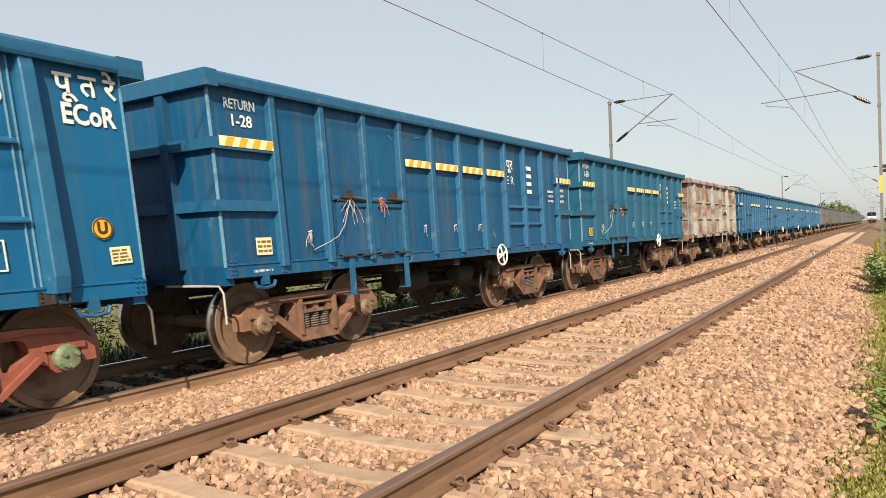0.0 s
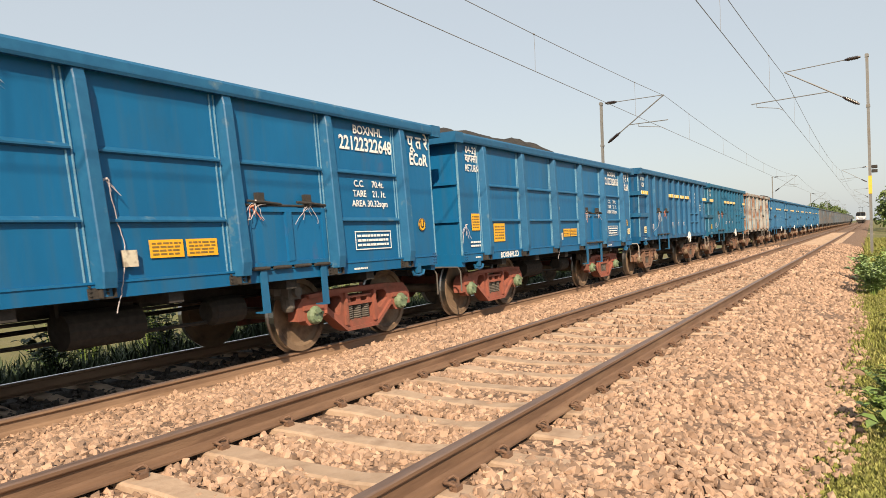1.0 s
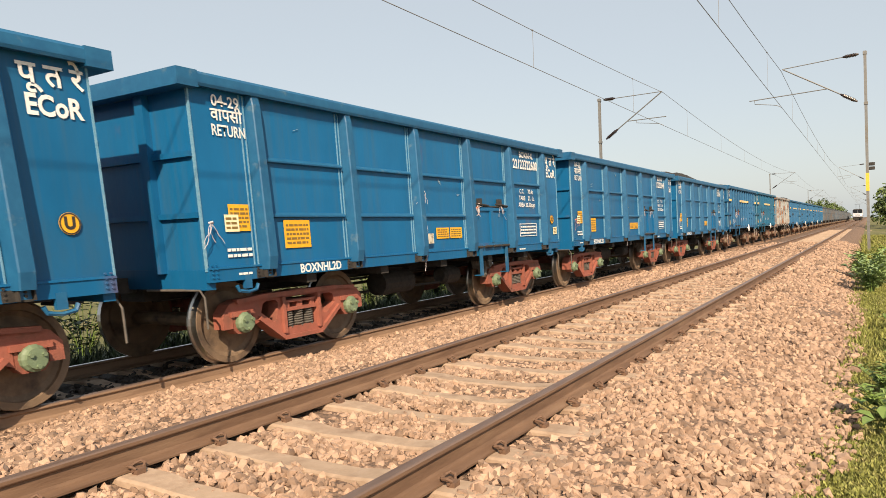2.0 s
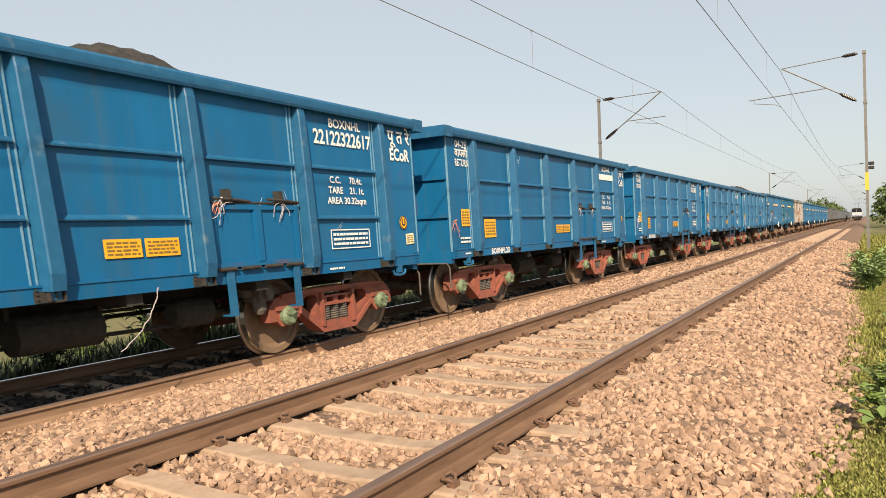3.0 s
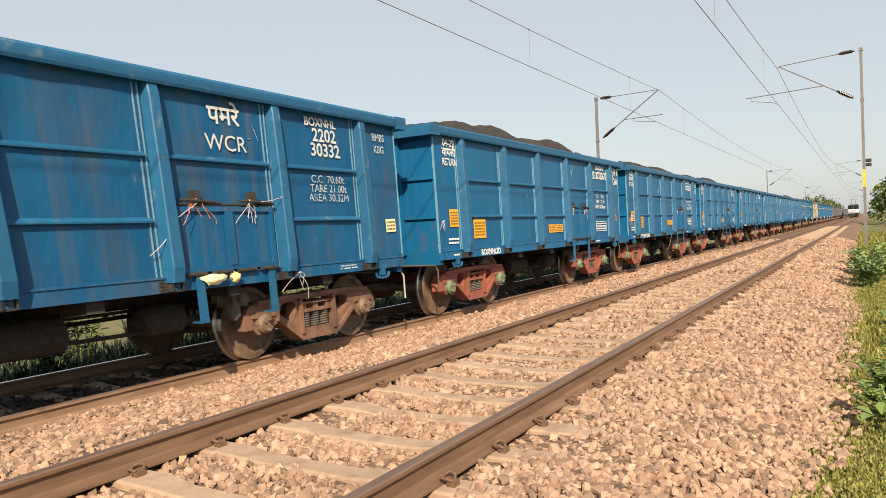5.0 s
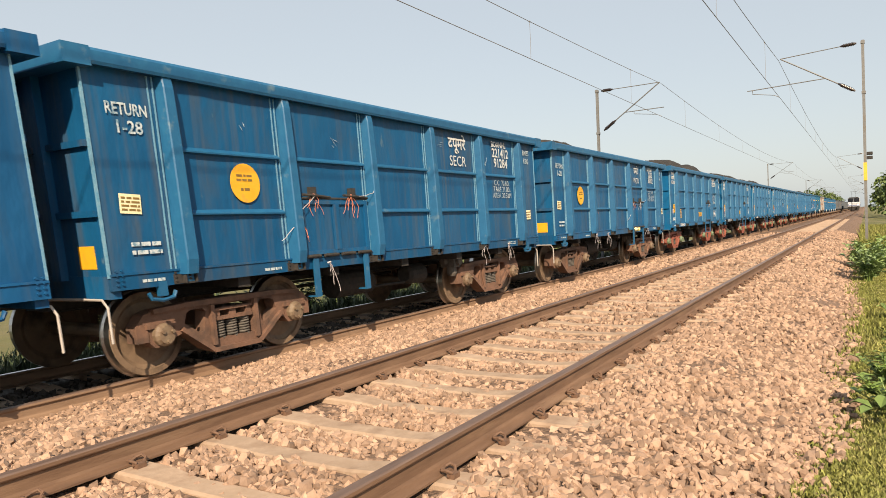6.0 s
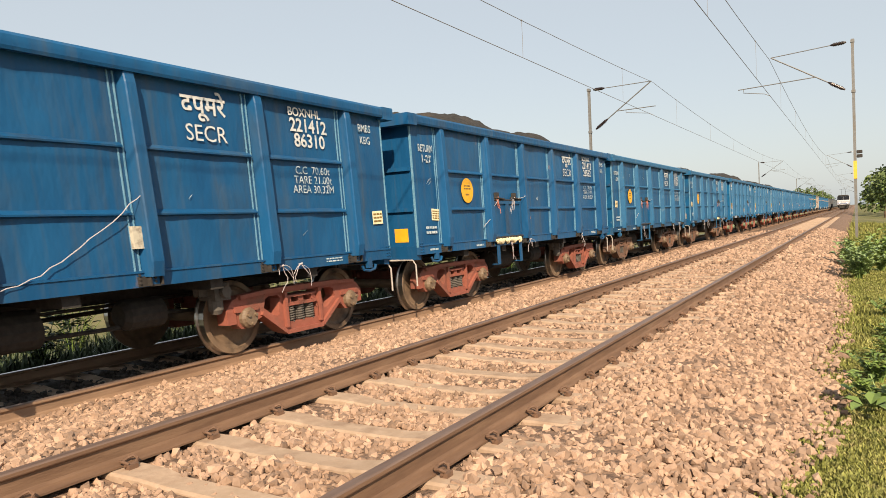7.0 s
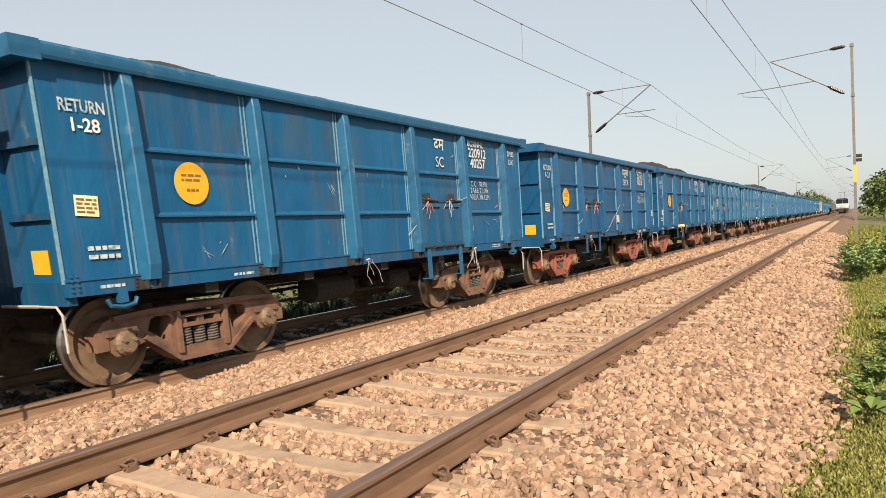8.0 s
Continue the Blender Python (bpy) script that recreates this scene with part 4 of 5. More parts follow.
def sacks(parent, y0, y1, seed):
    """Yellow sacking stuffed into the gap below a door."""
    rng = random.Random(seed)
    y = y0
    while y < y1 - 0.1:
        d = rng.choice((0.12, 0.16, 0.34, 0.40))
        bm = bmesh.new()
        bmesh.ops.create_icosphere(bm, subdivisions=3, radius=1.0)
        for v in bm.verts:
            n = noise.noise(v.co * 2.2 + Vector((seed, y, 0))) * 0.5
            v.co = Vector((v.co.x * 0.05, v.co.y * d / 2 * (1 + n), v.co.z * 0.052 * (1 + 1.6 * n) - 0.03 * (1 - v.co.y ** 2)))
        part("sack", bm, SACK if rng.random() < 0.6 else CREAM, parent, smooth=True, at=pose(SIDE + 0.075, y + d / 2, SILL - 0.03))
        y += d + rng.uniform(0.02, 0.16)


def mark_new(w, k, number, hindi):
    """Lettering of the bright blue wagons."""
    n = "22122322" + number if number else ""
    lettering("04-29", 0.17, -4.53, 3.03, WHITE, w)
    lettering("वापसी", 0.19, -4.53, 2.88, WHITE, w)
    lettering("RETURN", 0.17, -4.52, 2.71, WHITE, w, wide=0.75)
    lettering("बाक्सएनएचएल" if hindi else "BOXNHL", 0.165, 3.41, 3.03, WHITE, w, wide=0.8 if hindi else 1.0)
    if n:
        lettering(n, 0.26, 3.36, 2.83, WHITE, w, bold=0.025, wide=0.84)
    else:
        bars(w, 3.36, 2.83, 1.25, 0.30, 1, WHITE, k)
    if hindi:
        for i, row in enumerate(("भार क्षमता 70.3 टन", "टेअर     21.2 टन", "क्षेत्रफल 30.32 मी")):
            lettering(row, 0.125, 3.39, 2.285 - 0.13 * i, WHITE, w)
    else:
        for i, row in enumerate(("C.C.     70.4t.", "TARE    21. 1t.", "AREA 30.32sqm")):
            lettering(row, 0.125, 3.35, 2.285 - 0.137 * i, WHITE, w)
    frame_box(w, 3.36, 1.50, 0.84, 0.26, WHITE)
    bars(w, 3.36, 1.50, 0.74, 0.19, 3, WHITE, 7 + k)
    lettering("पू त रे", 0.27, 4.68, 2.985, WHITE, w)
    lettering("ECoR", 0.25, 4.67, 2.72, WHITE, w, bold=0.03, wide=0.85)
    u = disc(w, 4.65, 1.71, 0.10, YELLOW, label="round yellow sign with a dark rim")
    bm = bmesh.new()
    lathe(bm, [(0, 0.085), (0.002, 0.098), (0.004, 0.085)], steps=24, closed=True)
    part("rim", bm, BLACK_INK, u, at=pose(0.003, 0, 0))
    lettering("U", 0.15, 0, 0, BLACK_INK, u, x=0.0065, bold=0.05)
    if k == -6:
        notice(w, 4.50, 1.87, 0.22, 0.17, CREAM, 4, k, tilt=-2)
    if k in (0, -2, -4):
        notice(w, 4.80, 1.46, 0.21, 0.16, CREAM, 4, k, tilt=3)
    notice(w, -4.50, 1.76, 0.30, 0.30, YELLOW, 5, k + 1, tilt=0)
    if k in (-1, -2, -5):
        notice(w, -4.62, 1.70, 0.20, 0.19, CREAM, 3, k + 2, x=SIDE + 0.0185)
    notice(w, -3.58, 1.56, 0.46, 0.34, YELLOW, 5, k + 3)
    notice(w, -0.10, 1.50, 0.40, 0.18, YELLOW, 4, k + 4)
    notice(w, 0.34, 1.50, 0.40, 0.18, YELLOW, 4, k + 5)
    bars(w, -4.54, 1.37, 0.36, 0.13, 2, WHITE, k + 6)
    lettering("BOXNHL2D" if not hindi else "बाक्सएनएचएल2डी", 0.15, -3.2, 1.125, WHITE, w, x=SIDE + 0.028, bold=0.03)
    bars(w, 3.0, 1.115, 0.30, 0.05, 1, WHITE, k + 8, x=SIDE + 0.027)
    bars(w, -4.5, 1.13, 0.20, 0.05, 1, WHITE, k + 9, x=SIDE + 0.027)
    # twine on latches and ribs
    rng = random.Random(k)
    twine(w, 1.10, 1.99, k * 5 + 1, 5, 0.26)
    twine(w, 2.02, 1.97, k * 5 + 2, 5, 0.26, STRING)
    twine(w, 1.05, 1.93, k * 5 + 3, 4, 0.22, STRING_RED)
    if k in (0, -1, -2):
        rope(w, [(SIDE + 0.10, -0.70, 2.15), (SIDE + 0.03, -0.62, 1.8), (SIDE + 0.03, -0.58, 1.5), (SIDE + 0.05, -0.66, 1.2), (SIDE + 0.04, -0.78, 0.86)], k)
        bm = bmesh.new()
        box(bm, 0, 0.05, -0.07, 0.07, -0.08, 0.08)
        part("tag_holder", bm, TAG_CARD, w, "small tied-on label holder", at=pose(SIDE + 0.02, -0.55, 1.42))
        twine(w, -0.70, 2.15, k * 5 + 7, 5, 0.2)
    if k in (-4, -5):
        rope(w, [(SIDE + 0.05, 0.2, 1.1), (SIDE + 0.04, 0.12, 0.9), (SIDE + 0.02, -0.05, 0.68), (SIDE, -0.30, 0.50)], k)
    rope(w, [(SIDE + 0.08, 0.86, 1.78), (SIDE + 0.12, 0.98, 1.80), (SIDE + 0.09, 1.10, 1.93), (SIDE + 0.07, 1.3, 1.97)], k)
    twine(w, -4.95, 1.70, k * 5 + 4, 5, 0.3, STRING_RED if k % 2 else STRING)


def mark_old(w, k, hindi, railway, rows, year, sign=True, sack=False):
    """Lettering of the dusty wagons."""
    lettering("RETURN", 0.16, -4.60, 2.78, FADED, w, wide=0.75)
    num_y = 3.14 if k == -11 else 3.42
    name_y = 1.93 if k == -9 else 1.75
    lettering(year, 0.17, -4.60, 2.61, WHITE if k == -11 else FADED, w)
    lettering(hindi, 0.28, name_y, 2.93, DULL, w)
    lettering(railway, 0.25, name_y, 2.63, DULL, w, bold=0.0)
    lettering("BOXNHL", 0.15, num_y - 0.06, 3.03, DULL, w)
    for i, row in enumerate(rows):
        lettering(row, 0.235, num_y, 2.865 - 0.19 * i, DULL, w, bold=0.02)
    for i, row in enumerate(("C.C  70.60t", "TARE 21.00t", "AREA 30.32M")):
        lettering(row, 0.14, num_y, 2.30 - 0.12 * i, FADED, w, bold=0.0)
    lettering("BMBS", 0.15, 4.61, 2.95, FADED, w, bold=0.01, wide=0.85)
    lettering("KBG", 0.15, 4.61, 2.78, FADED, w, bold=0.01, wide=0.85)
    bars(w, 3.68, 1.135, 0.36, 0.07, 2, FADED, k + 1, x=SIDE + 0.027)
    bars(w, -2.9, 1.115, 0.30, 0.06, 1, FADED, k + 2, x=SIDE + 0.027)
    bars(w, -4.58, 1.45, 0.34, 0.16, 2, FADED, k + 3)
    bars(w, -4.55, 1.13, 0.28, 0.06, 1, FADED, k + 4, x=SIDE + 0.027)
    if k in (-8, -10, -7):
        notice(w, 4.58 if k == -8 else 4.76, 1.68, 0.24, 0.19, CREAM, 3, k, tilt=2)
    notice(w, -4.43 if k == -9 else -4.70, 1.70 if k == -9 else 1.88, 0.23, 0.19, CREAM, 4, k + 5, tilt=-3)
    # card on the end of the wagon
    bm = bmesh.new()
    box(bm, -0.13, 0.13, -0.004, 0, -0.11, 0.11)
    part("notice", bm, YELLOW, w, at=pose(SIDE - 0.30, -BODY + 0.001, 1.38))
    if sign:
        d = disc(w, {-7: -3.25, -8: -3.2, -9: -3.25}.get(k, -3.48), 2.12, 0.222, YELLOW, label="round yellow sign with faded print")
        bars(d, 0, 0.06, 0.26, 0.10, 2, INK, k + 6, x=0.0045)
        bars(d, 0, -0.07, 0.16, 0.06, 1, INK, k + 7, x=0.0045)
    rng = random.Random(k)
    door = RIBS[1] if k in (-8, -9, -10) else RIBS[3]
    twine(w, door + 0.35, 1.99, k * 7, 6, 0.3, STRING_RED)
    twine(w, door + 1.10, 1.99, k * 7 + 1, 7, 0.34, STRING if k % 2 else STRING_RED)
    rope(w, [(SIDE + 0.07, door + 1.1, 1.97), (SIDE + 0.12, door + 1.5, 2.02), (SIDE + 0.11, door + 1.66, 2.10)], k)
    rope(w, [(SIDE + 0.09, door + 0.35, 1.96), (SIDE + 0.12, door - 0.02, 1.75), (SIDE + 0.11, door - 0.05, 1.62), (SIDE + 0.03, door - 0.3, 1.40)], k)
    for i in range(3):
        y = rng.choice((-2.4, -1.9, -1.5, 2.6, 3.1, 3.6, -0.7)) + rng.uniform(-0.15, 0.15)
        twine(w, y, 1.12, k * 7 + 2 + i, 4, 0.4)
    twine(w, RIBS[rng.choice((1, 2, 4))] + 0.1, rng.uniform(1.5, 2.1), k * 7 + 9, 4, 0.25, STRING_RED)
    if k == -10:
        rope(w, [(SIDE + 0.11, 0.80, 2.05), (SIDE + 0.10, 0.72, 1.92), (SIDE + 0.05, 0.1, 1.48), (SIDE + 0.05, -0.5, 1.20), (SIDE + 0.06, -1.1, 1.08)], 31)
        bm = bmesh.new()
        box(bm, 0, 0.05, -0.06, 0.06, -0.11, 0.11)
        part("tag_holder", bm, TAG_CARD, w, "small tied-on label holder", at=pose(SIDE + 0.02, 0.70, 1.55))
    if sack:
        sacks(w, door + 0.15, door + 1.45, k)
    elif k == -7:
        sacks(w, door + 0.3, door + 0.9, k)


def mark_ribbed(w, k):
    lettering("RETURN", 0.16, -4.60, 2.98, FADED, w, wide=0.75)
    lettering("1-28", 0.18, -4.60, 2.80, WHITE, w)
    lettering("पूर", 0.26, 2.04, 2.75, WHITE, w)
    lettering("E R", 0.22, 2.04, 2.45, WHITE, w, bold=0.0)
    bars(w, 2.85, 2.50, 0.30, 0.62, 4, WHITE, k)
    bars(w, 4.55, 2.22, 0.26, 0.36, 3, FADED, k + 1)
    bars(w, 3.95, 2.2, 0.3, 0.3, 3, FADED, k + 2)
    notice(w, -4.44, 1.40, 0.24, 0.20, CREAM if k == 1 else YELLOW, 3, k)
    bars(w, -4.5, 1.12, 0.30, 0.06, 1, FADED, k + 4, x=SIDE + 0.027)
    twine(w, -3.7, 1.55, k * 9, 5, 0.22)
    for i, y in enumerate((-1.1, -0.2, 0.65)):
        twine(w, y, 1.6, k * 9 + i, 3, 0.18)
    twine(w, -2.9, 1.98, k * 9 + 5, 7, 0.4)
    twine(w, -2.2, 1.99, k * 9 + 6, 6, 0.3, STRING_RED)
    rope(w, [(SIDE + 0.09, -2.9, 1.97), (SIDE + 0.10, -3.1, 1.6), (SIDE + 0.09, -3.3, 1.45), (SIDE + 0.03, -3.7, 1.30)], k)


# ---- the train ----
FIRST, LAST = -13, 27
SLACK = {1: -0.05, 0: -0.14, -1: -0.1, -2: -0.10, -3: -0.26, -4: -0.4, -5: -0.34, -6: -0.27, -7: -0.465, -8: -0.56, -9: -0.22, -10: -0.10, -11: -0.31, -12: -0.4, -13: -0.4}
HEAPS = {0: [(-4.2, 1.3, 0.48), (-2.2, 1.5, 0.50), (-0.2, 1.3, 0.56)], -1: [(-0.5, 1.03, 0.19)], -2: [(-3.0, 1.15, 0.17), (-0.5, 1.15, 0.16)], -4: [(-4.3, 1.1, 0.51), (-1.6, 1.1, 0.47), (0.7, 1.3, 0.52)], -5: [(1.5, 1.6, 0.58), (-1.9, 2.1, 0.53)], -7: [(-3.1, 1.6, 0.46), (-0.3, 1.61, 0.32)], -8: [(0.0, 2.3, 0.15)], -9: [(-3.7, 2.6, 0.37), (-1.6, 1.7, 0.40), (0.6, 1.5, 0.39), (2.4, 1.6, 0.38)], -11: [(-2.9, 1.6, 0.46), (-0.2, 1.6, 0.44), (2.4, 1.4, 0.36)], -12: [(-1.0, 2.3, 0.18)], -6: [(-2.6, 2.2, 0.56), (0.4, 2.4, 0.54), (2.8, 1.6, 0.42)]}
NEW_LABEL = "bright blue open steel wagon heaped with coal, white lettering"
OLD_LABEL = "faded dusty blue open steel wagon heaped with coal, dented sheets"
RIBBED_LABEL = "older blue open wagon with close ribs, hazard stripes and coal"
GREY_LABEL = "weathered grey and rusty open wagon heaped with coal"
makers = {
    "new": lambda: open_wagon(NEW_LABEL, BLUE, BLUE_EDGE, RED_OXIDE, GREEN_CAP),
    "old": lambda: open_wagon(OLD_LABEL, BLUE_OLD, BLUE_EDGE, BROWN_CAST, CAP_BROWN, dent=0.016, hose=True),
    "old_mid": lambda: open_wagon(OLD_LABEL, BLUE_OLD, BLUE_EDGE, BROWN_CAST, CAP_BROWN, door_bay=1, dent=0.016, hose=True),
    "old_fore": lambda: open_wagon(OLD_LABEL, BLUE_DEEP, BLUE_DEEP, RED_OXIDE, CAP_BROWN, door_bay=1, dent=0.030, hose=True),
    "ribbed": lambda: ribbed_wagon(RIBBED_LABEL, BLUE_OLD, BLUE_EDGE, BROWN_CAST, CAP_BROWN),
    "teal": lambda: ribbed_wagon("older teal-blue open wagon with close ribs, hazard stripes and coal", BLUE_TEAL, BLUE_TEAL, BROWN_CAST, CAP_BROWN),
    "dusty": lambda: open_wagon("grimy far open steel wagon heaped with coal, greyed as by haze", DULL_BLUE, DULL_BLUE, BROWN_CAST, CAP_BROWN, dent=0.012),
    "grey": lambda: open_wagon(GREY_LABEL, GREY_OLD, GREY_OLD, BROWN_CAST, CAP_BROWN, dent=0.012),
}


def kind_of(k):
    if k == 3:
        return "grey"
    # distance haze is put into the paint of these far wagons
    if k > 8:
        return "dusty"
    if k > 0:
        return "teal" if k == 2 else "ribbed"
    if k >= -6:
        return "new"
    if k == -8:
        return "old_mid"
    return "old_fore" if k in (-9, -10) else "old"


def station(k):
    return PITCH * k + SLACK.get(k, -0.22)


def settle(k):
    """How far a wagon's body sits below its nominal height on its springs and worn wheels, and how far its bogies do."""
    if k > 0:
        return (-0.035, 0.0) if k < 3 else (0.03, 0.0)
    if k > -4:
        return (0.035, 0.0) if k < 0 else (0.05, 0.0)
    return (0.055, 0.0) if k > -7 else (0.072, 0.045)


wagons, loads, protos = {}, [], {}
for k in range(FIRST, LAST + 1):
    kind = kind_of(k)
    body_drop, bogie_drop = settle(k)
    place = pose(FAR_X, along(0) + station(k), FAR_RAIL - body_drop)
    if kind not in protos:
        protos[kind] = makers[kind]()
        protos[kind].matrix_basis = place
        wagons[k] = protos[kind]
    else:
        wagons[k] = copy_thing(protos[kind], place)
    for bogie in wagons[k].children:
        if bogie.name.startswith("bogie"):
            bogie.location.z = body_drop - bogie_drop
            for o in bogie.children:
                if o.name.startswith("wheelset"):
                    o.scale = (1.0, 1.0 - 2 * bogie_drop, 1.0 - 2 * bogie_drop)
    rng = random.Random(100 + k)
    mounds = [(-3.0 + rng.uniform(-0.8, 0.8), rng.uniform(1.6, 2.6), rng.uniform(0.2, 0.36)), (rng.uniform(-0.8, 0.8), rng.uniform(1.4, 2.4), rng.uniform(0.15, 0.34)), (2.8 + rng.uniform(-0.8, 0.8), rng.uniform(1.4, 2.2), rng.uniform(0.15, 0.34))]
    mounds = HEAPS.get(k, mounds)
    loads.append((k, coal_heap(k * 3.7, mounds, place)))
NUMBERS = {0: "655", -1: "648", -2: "600", -3: "", -4: "617", -5: "624", -6: "673"}
for k, number in NUMBERS.items():
    mark_new(wagons[k], k, number, k == -5)
mark_old(wagons[-7], -7, "पमरे", "WCR", ("2202", "30332"), "1-28")
mark_old(wagons[-8], -8, "दपूमरे", "SECR", ("221412", "91284"), "1-28")
mark_old(wagons[-9], -9, "दपूमरे", "SECR", ("221412", "26552"), "1-27", sack=True)
mark_old(wagons[-10], -10, "दपूमरे", "SECR", ("221412", "86310"), "1-27")
mark_old(wagons[-11], -11, "दम", "SC", ("220912", "40257"), "1-28")
mark_old(wagons[-12], -12, "दमरे", "SCR", ("22092", "40311"), "1-28")
for k in range(-12, 3):
    chips(wagons[k], 500 + k, 16 if k < -6 or k > 0 else 8)
for k in (1, 2):
    mark_ribbed(wagons[k], k)

# ---- overhead line ----
MAST_YS = [31.5, 97.0, 163.0, 229.0, 295.0]


def insulator_bm(p, q):
    """A stack of porcelain sheds on a rod from p to q."""
    bm = bmesh.new()
    p, q = Vector(p), Vector(q)
    pts, radii = [p.lerp(q, -0.25)], [0.03]
    for i in range(7):
        for u, r in ((0.05, 0.055), (0.2, 0.072), (0.60, 0.076), (0.8, 0.055)):
            pts.append(p.lerp(q, (i + u) / 7))
            radii.append(r)
    tube(bm, pts + [q.lerp(p, -0.25)], radii + [0.03], 10)
    return bm


def mast(x, y, to_track, top, foot, yellow):
    """Galvanised H-section mast with a hinged cantilever; to_track is the signed way to the track's centre."""
    s = 1 if to_track > 0 else -1
    d = abs(to_track)
    m = thing("overhead_line_mast", "grey galvanised railway mast with a wire cantilever", "railway mast", "overhead line masts", at=pose(x, y, 0))
    bm = bmesh.new()
    for a in (-1, 1):
        box(bm, -0.05, 0.05, a * 0.06 - 0.006, a * 0.06 + 0.006, foot, top)
    box(bm, -0.005, 0.005, -0.054, 0.054, foot, top)
    part("post", bm, GALV, m)
    bm = bmesh.new()
    box(bm, -0.35, 0.35, -0.35, 0.35, foot - 0.4, foot + 0.15)
    part("footing", bm, CONCRETE, m)
    lower, upper = top - 1.98, top - 0.08
    cat_z = CATENARY
    joint = (s * (d - 0.05), 0, cat_z + 0.06)
    root = (s * 0.12, 0, lower)
    bm = bmesh.new()
    tube(bm, [Vector(root).lerp(Vector(joint), 0.24), joint], 0.026)
    part("bracket_tube", bm, GALV, m)
    part("insulator", insulator_bm(Vector(root).lerp(Vector(joint), 0.09), Vector(root).lerp(Vector(joint), 0.23)), INSULATOR, m)
    anchor = (s * 0.10, 0, upper)
    bm = bmesh.new()
    tube(bm, [Vector(anchor).lerp(Vector(joint), 0.22), joint], 0.018)
    part("stay_tube", bm, GALV, m)
    part("insulator", insulator_bm(Vector(anchor).lerp(Vector(joint), 0.07), Vector(anchor).lerp(Vector(joint), 0.20)), INSULATOR, m)
    bm = bmesh.new()
    start = Vector(root).lerp(Vector(joint), 0.42)
    tube(bm, [start, (s * (d + (1.2 if yellow else 0.1)), 0, CONTACT + 0.40)], 0.02)
    part("register_arm", bm, GALV, m)
    bm = bmesh.new()
    end = s * (d + (1.0 if yellow else -1.2))
    tube(bm, [(end, 0, CONTACT + 0.40), (end, 0, CONTACT + 0.26), (s * (d + 0.2 * (1 if yellow else -1)), 0, CONTACT + 0.12), (s * d, 0, CONTACT + 0.01)], 0.014)
    part("steady_arm", bm, GALV, m)
    for z in (lower, upper):
        bm = bmesh.new()
        box(bm, -0.07, 0.07, -0.085, 0.085, z - 0.05, z + 0.05)
        part("clamp", bm, GALV, m)
    if yellow:
        bm = bmesh.new()
        box(bm, -0.06, 0.06, -0.082, -0.0665, 2.30, 2.98)
        part("marker_plate", bm, MAST_YELLOW, m, "yellow marker plate")
        for z in (3.10, 3.26):
            bm = bmesh.new()
            box(bm, 0.055, 0.25, -0.09, 0.09, z, z + 0.12)
            part("terminal_box", bm, SOOT, m, bevel=0.012)
    return m


def wire_run(x, ys, label):
    """Catenary wire, contact wire and droppers over one track."""
    run = thing("overhead_wire", label, "overhead wire")
    cat, con = [], []
    drops = []
    for a, b in zip(ys, ys[1:]):
        for i in range(14):
            u = i / 14
            y = a + (b - a) * u
            z = CATENARY - 4 * 0.68 * u * (1 - u)
            cat.append((x, y, z))
            con.append((x, y, CONTACT))
            if i % 2 == 1:
                drops.append((y, z))
    bm = bmesh.new()
    tube(bm, cat, 0.009, 5)
    part("catenary", bm, WIRE, run)
    bm = bmesh.new()
    tube(bm, con, 0.009, 5)
    part("contact_wire", bm, WIRE, run)
    for y, z in drops:
        bm = bmesh.new()
        tube(bm, [(x, y, CONTACT), (x + 0.01, y, (z + CONTACT) / 2), (x, y, z)], 0.005, 4)
        tube(bm, [(x, y - 0.03, z), (x, y + 0.03, z)], 0.022, 5)
        part("dropper", bm, WIRE, run)


CATENARY, CONTACT = 7.28, 5.82
for i, y in enumerate(MAST_YS):
    mast(0.02, y, NEAR_X - 0.02, 7.62, -0.45, i == 0)
wire_run(NEAR_X, [-34.0] + MAST_YS, "contact and catenary wires over the empty track")
CATENARY, CONTACT = 7.04, 5.60
for i, y in enumerate(MAST_YS):
    mast(-10.4, y, FAR_X + 10.4, 7.14, -0.8, False)
wire_run(FAR_X, [-34.0] + MAST_YS, "contact and catenary wires over the loaded train")

# ---- oncoming locomotive ----
LOCO_AT = 296.0


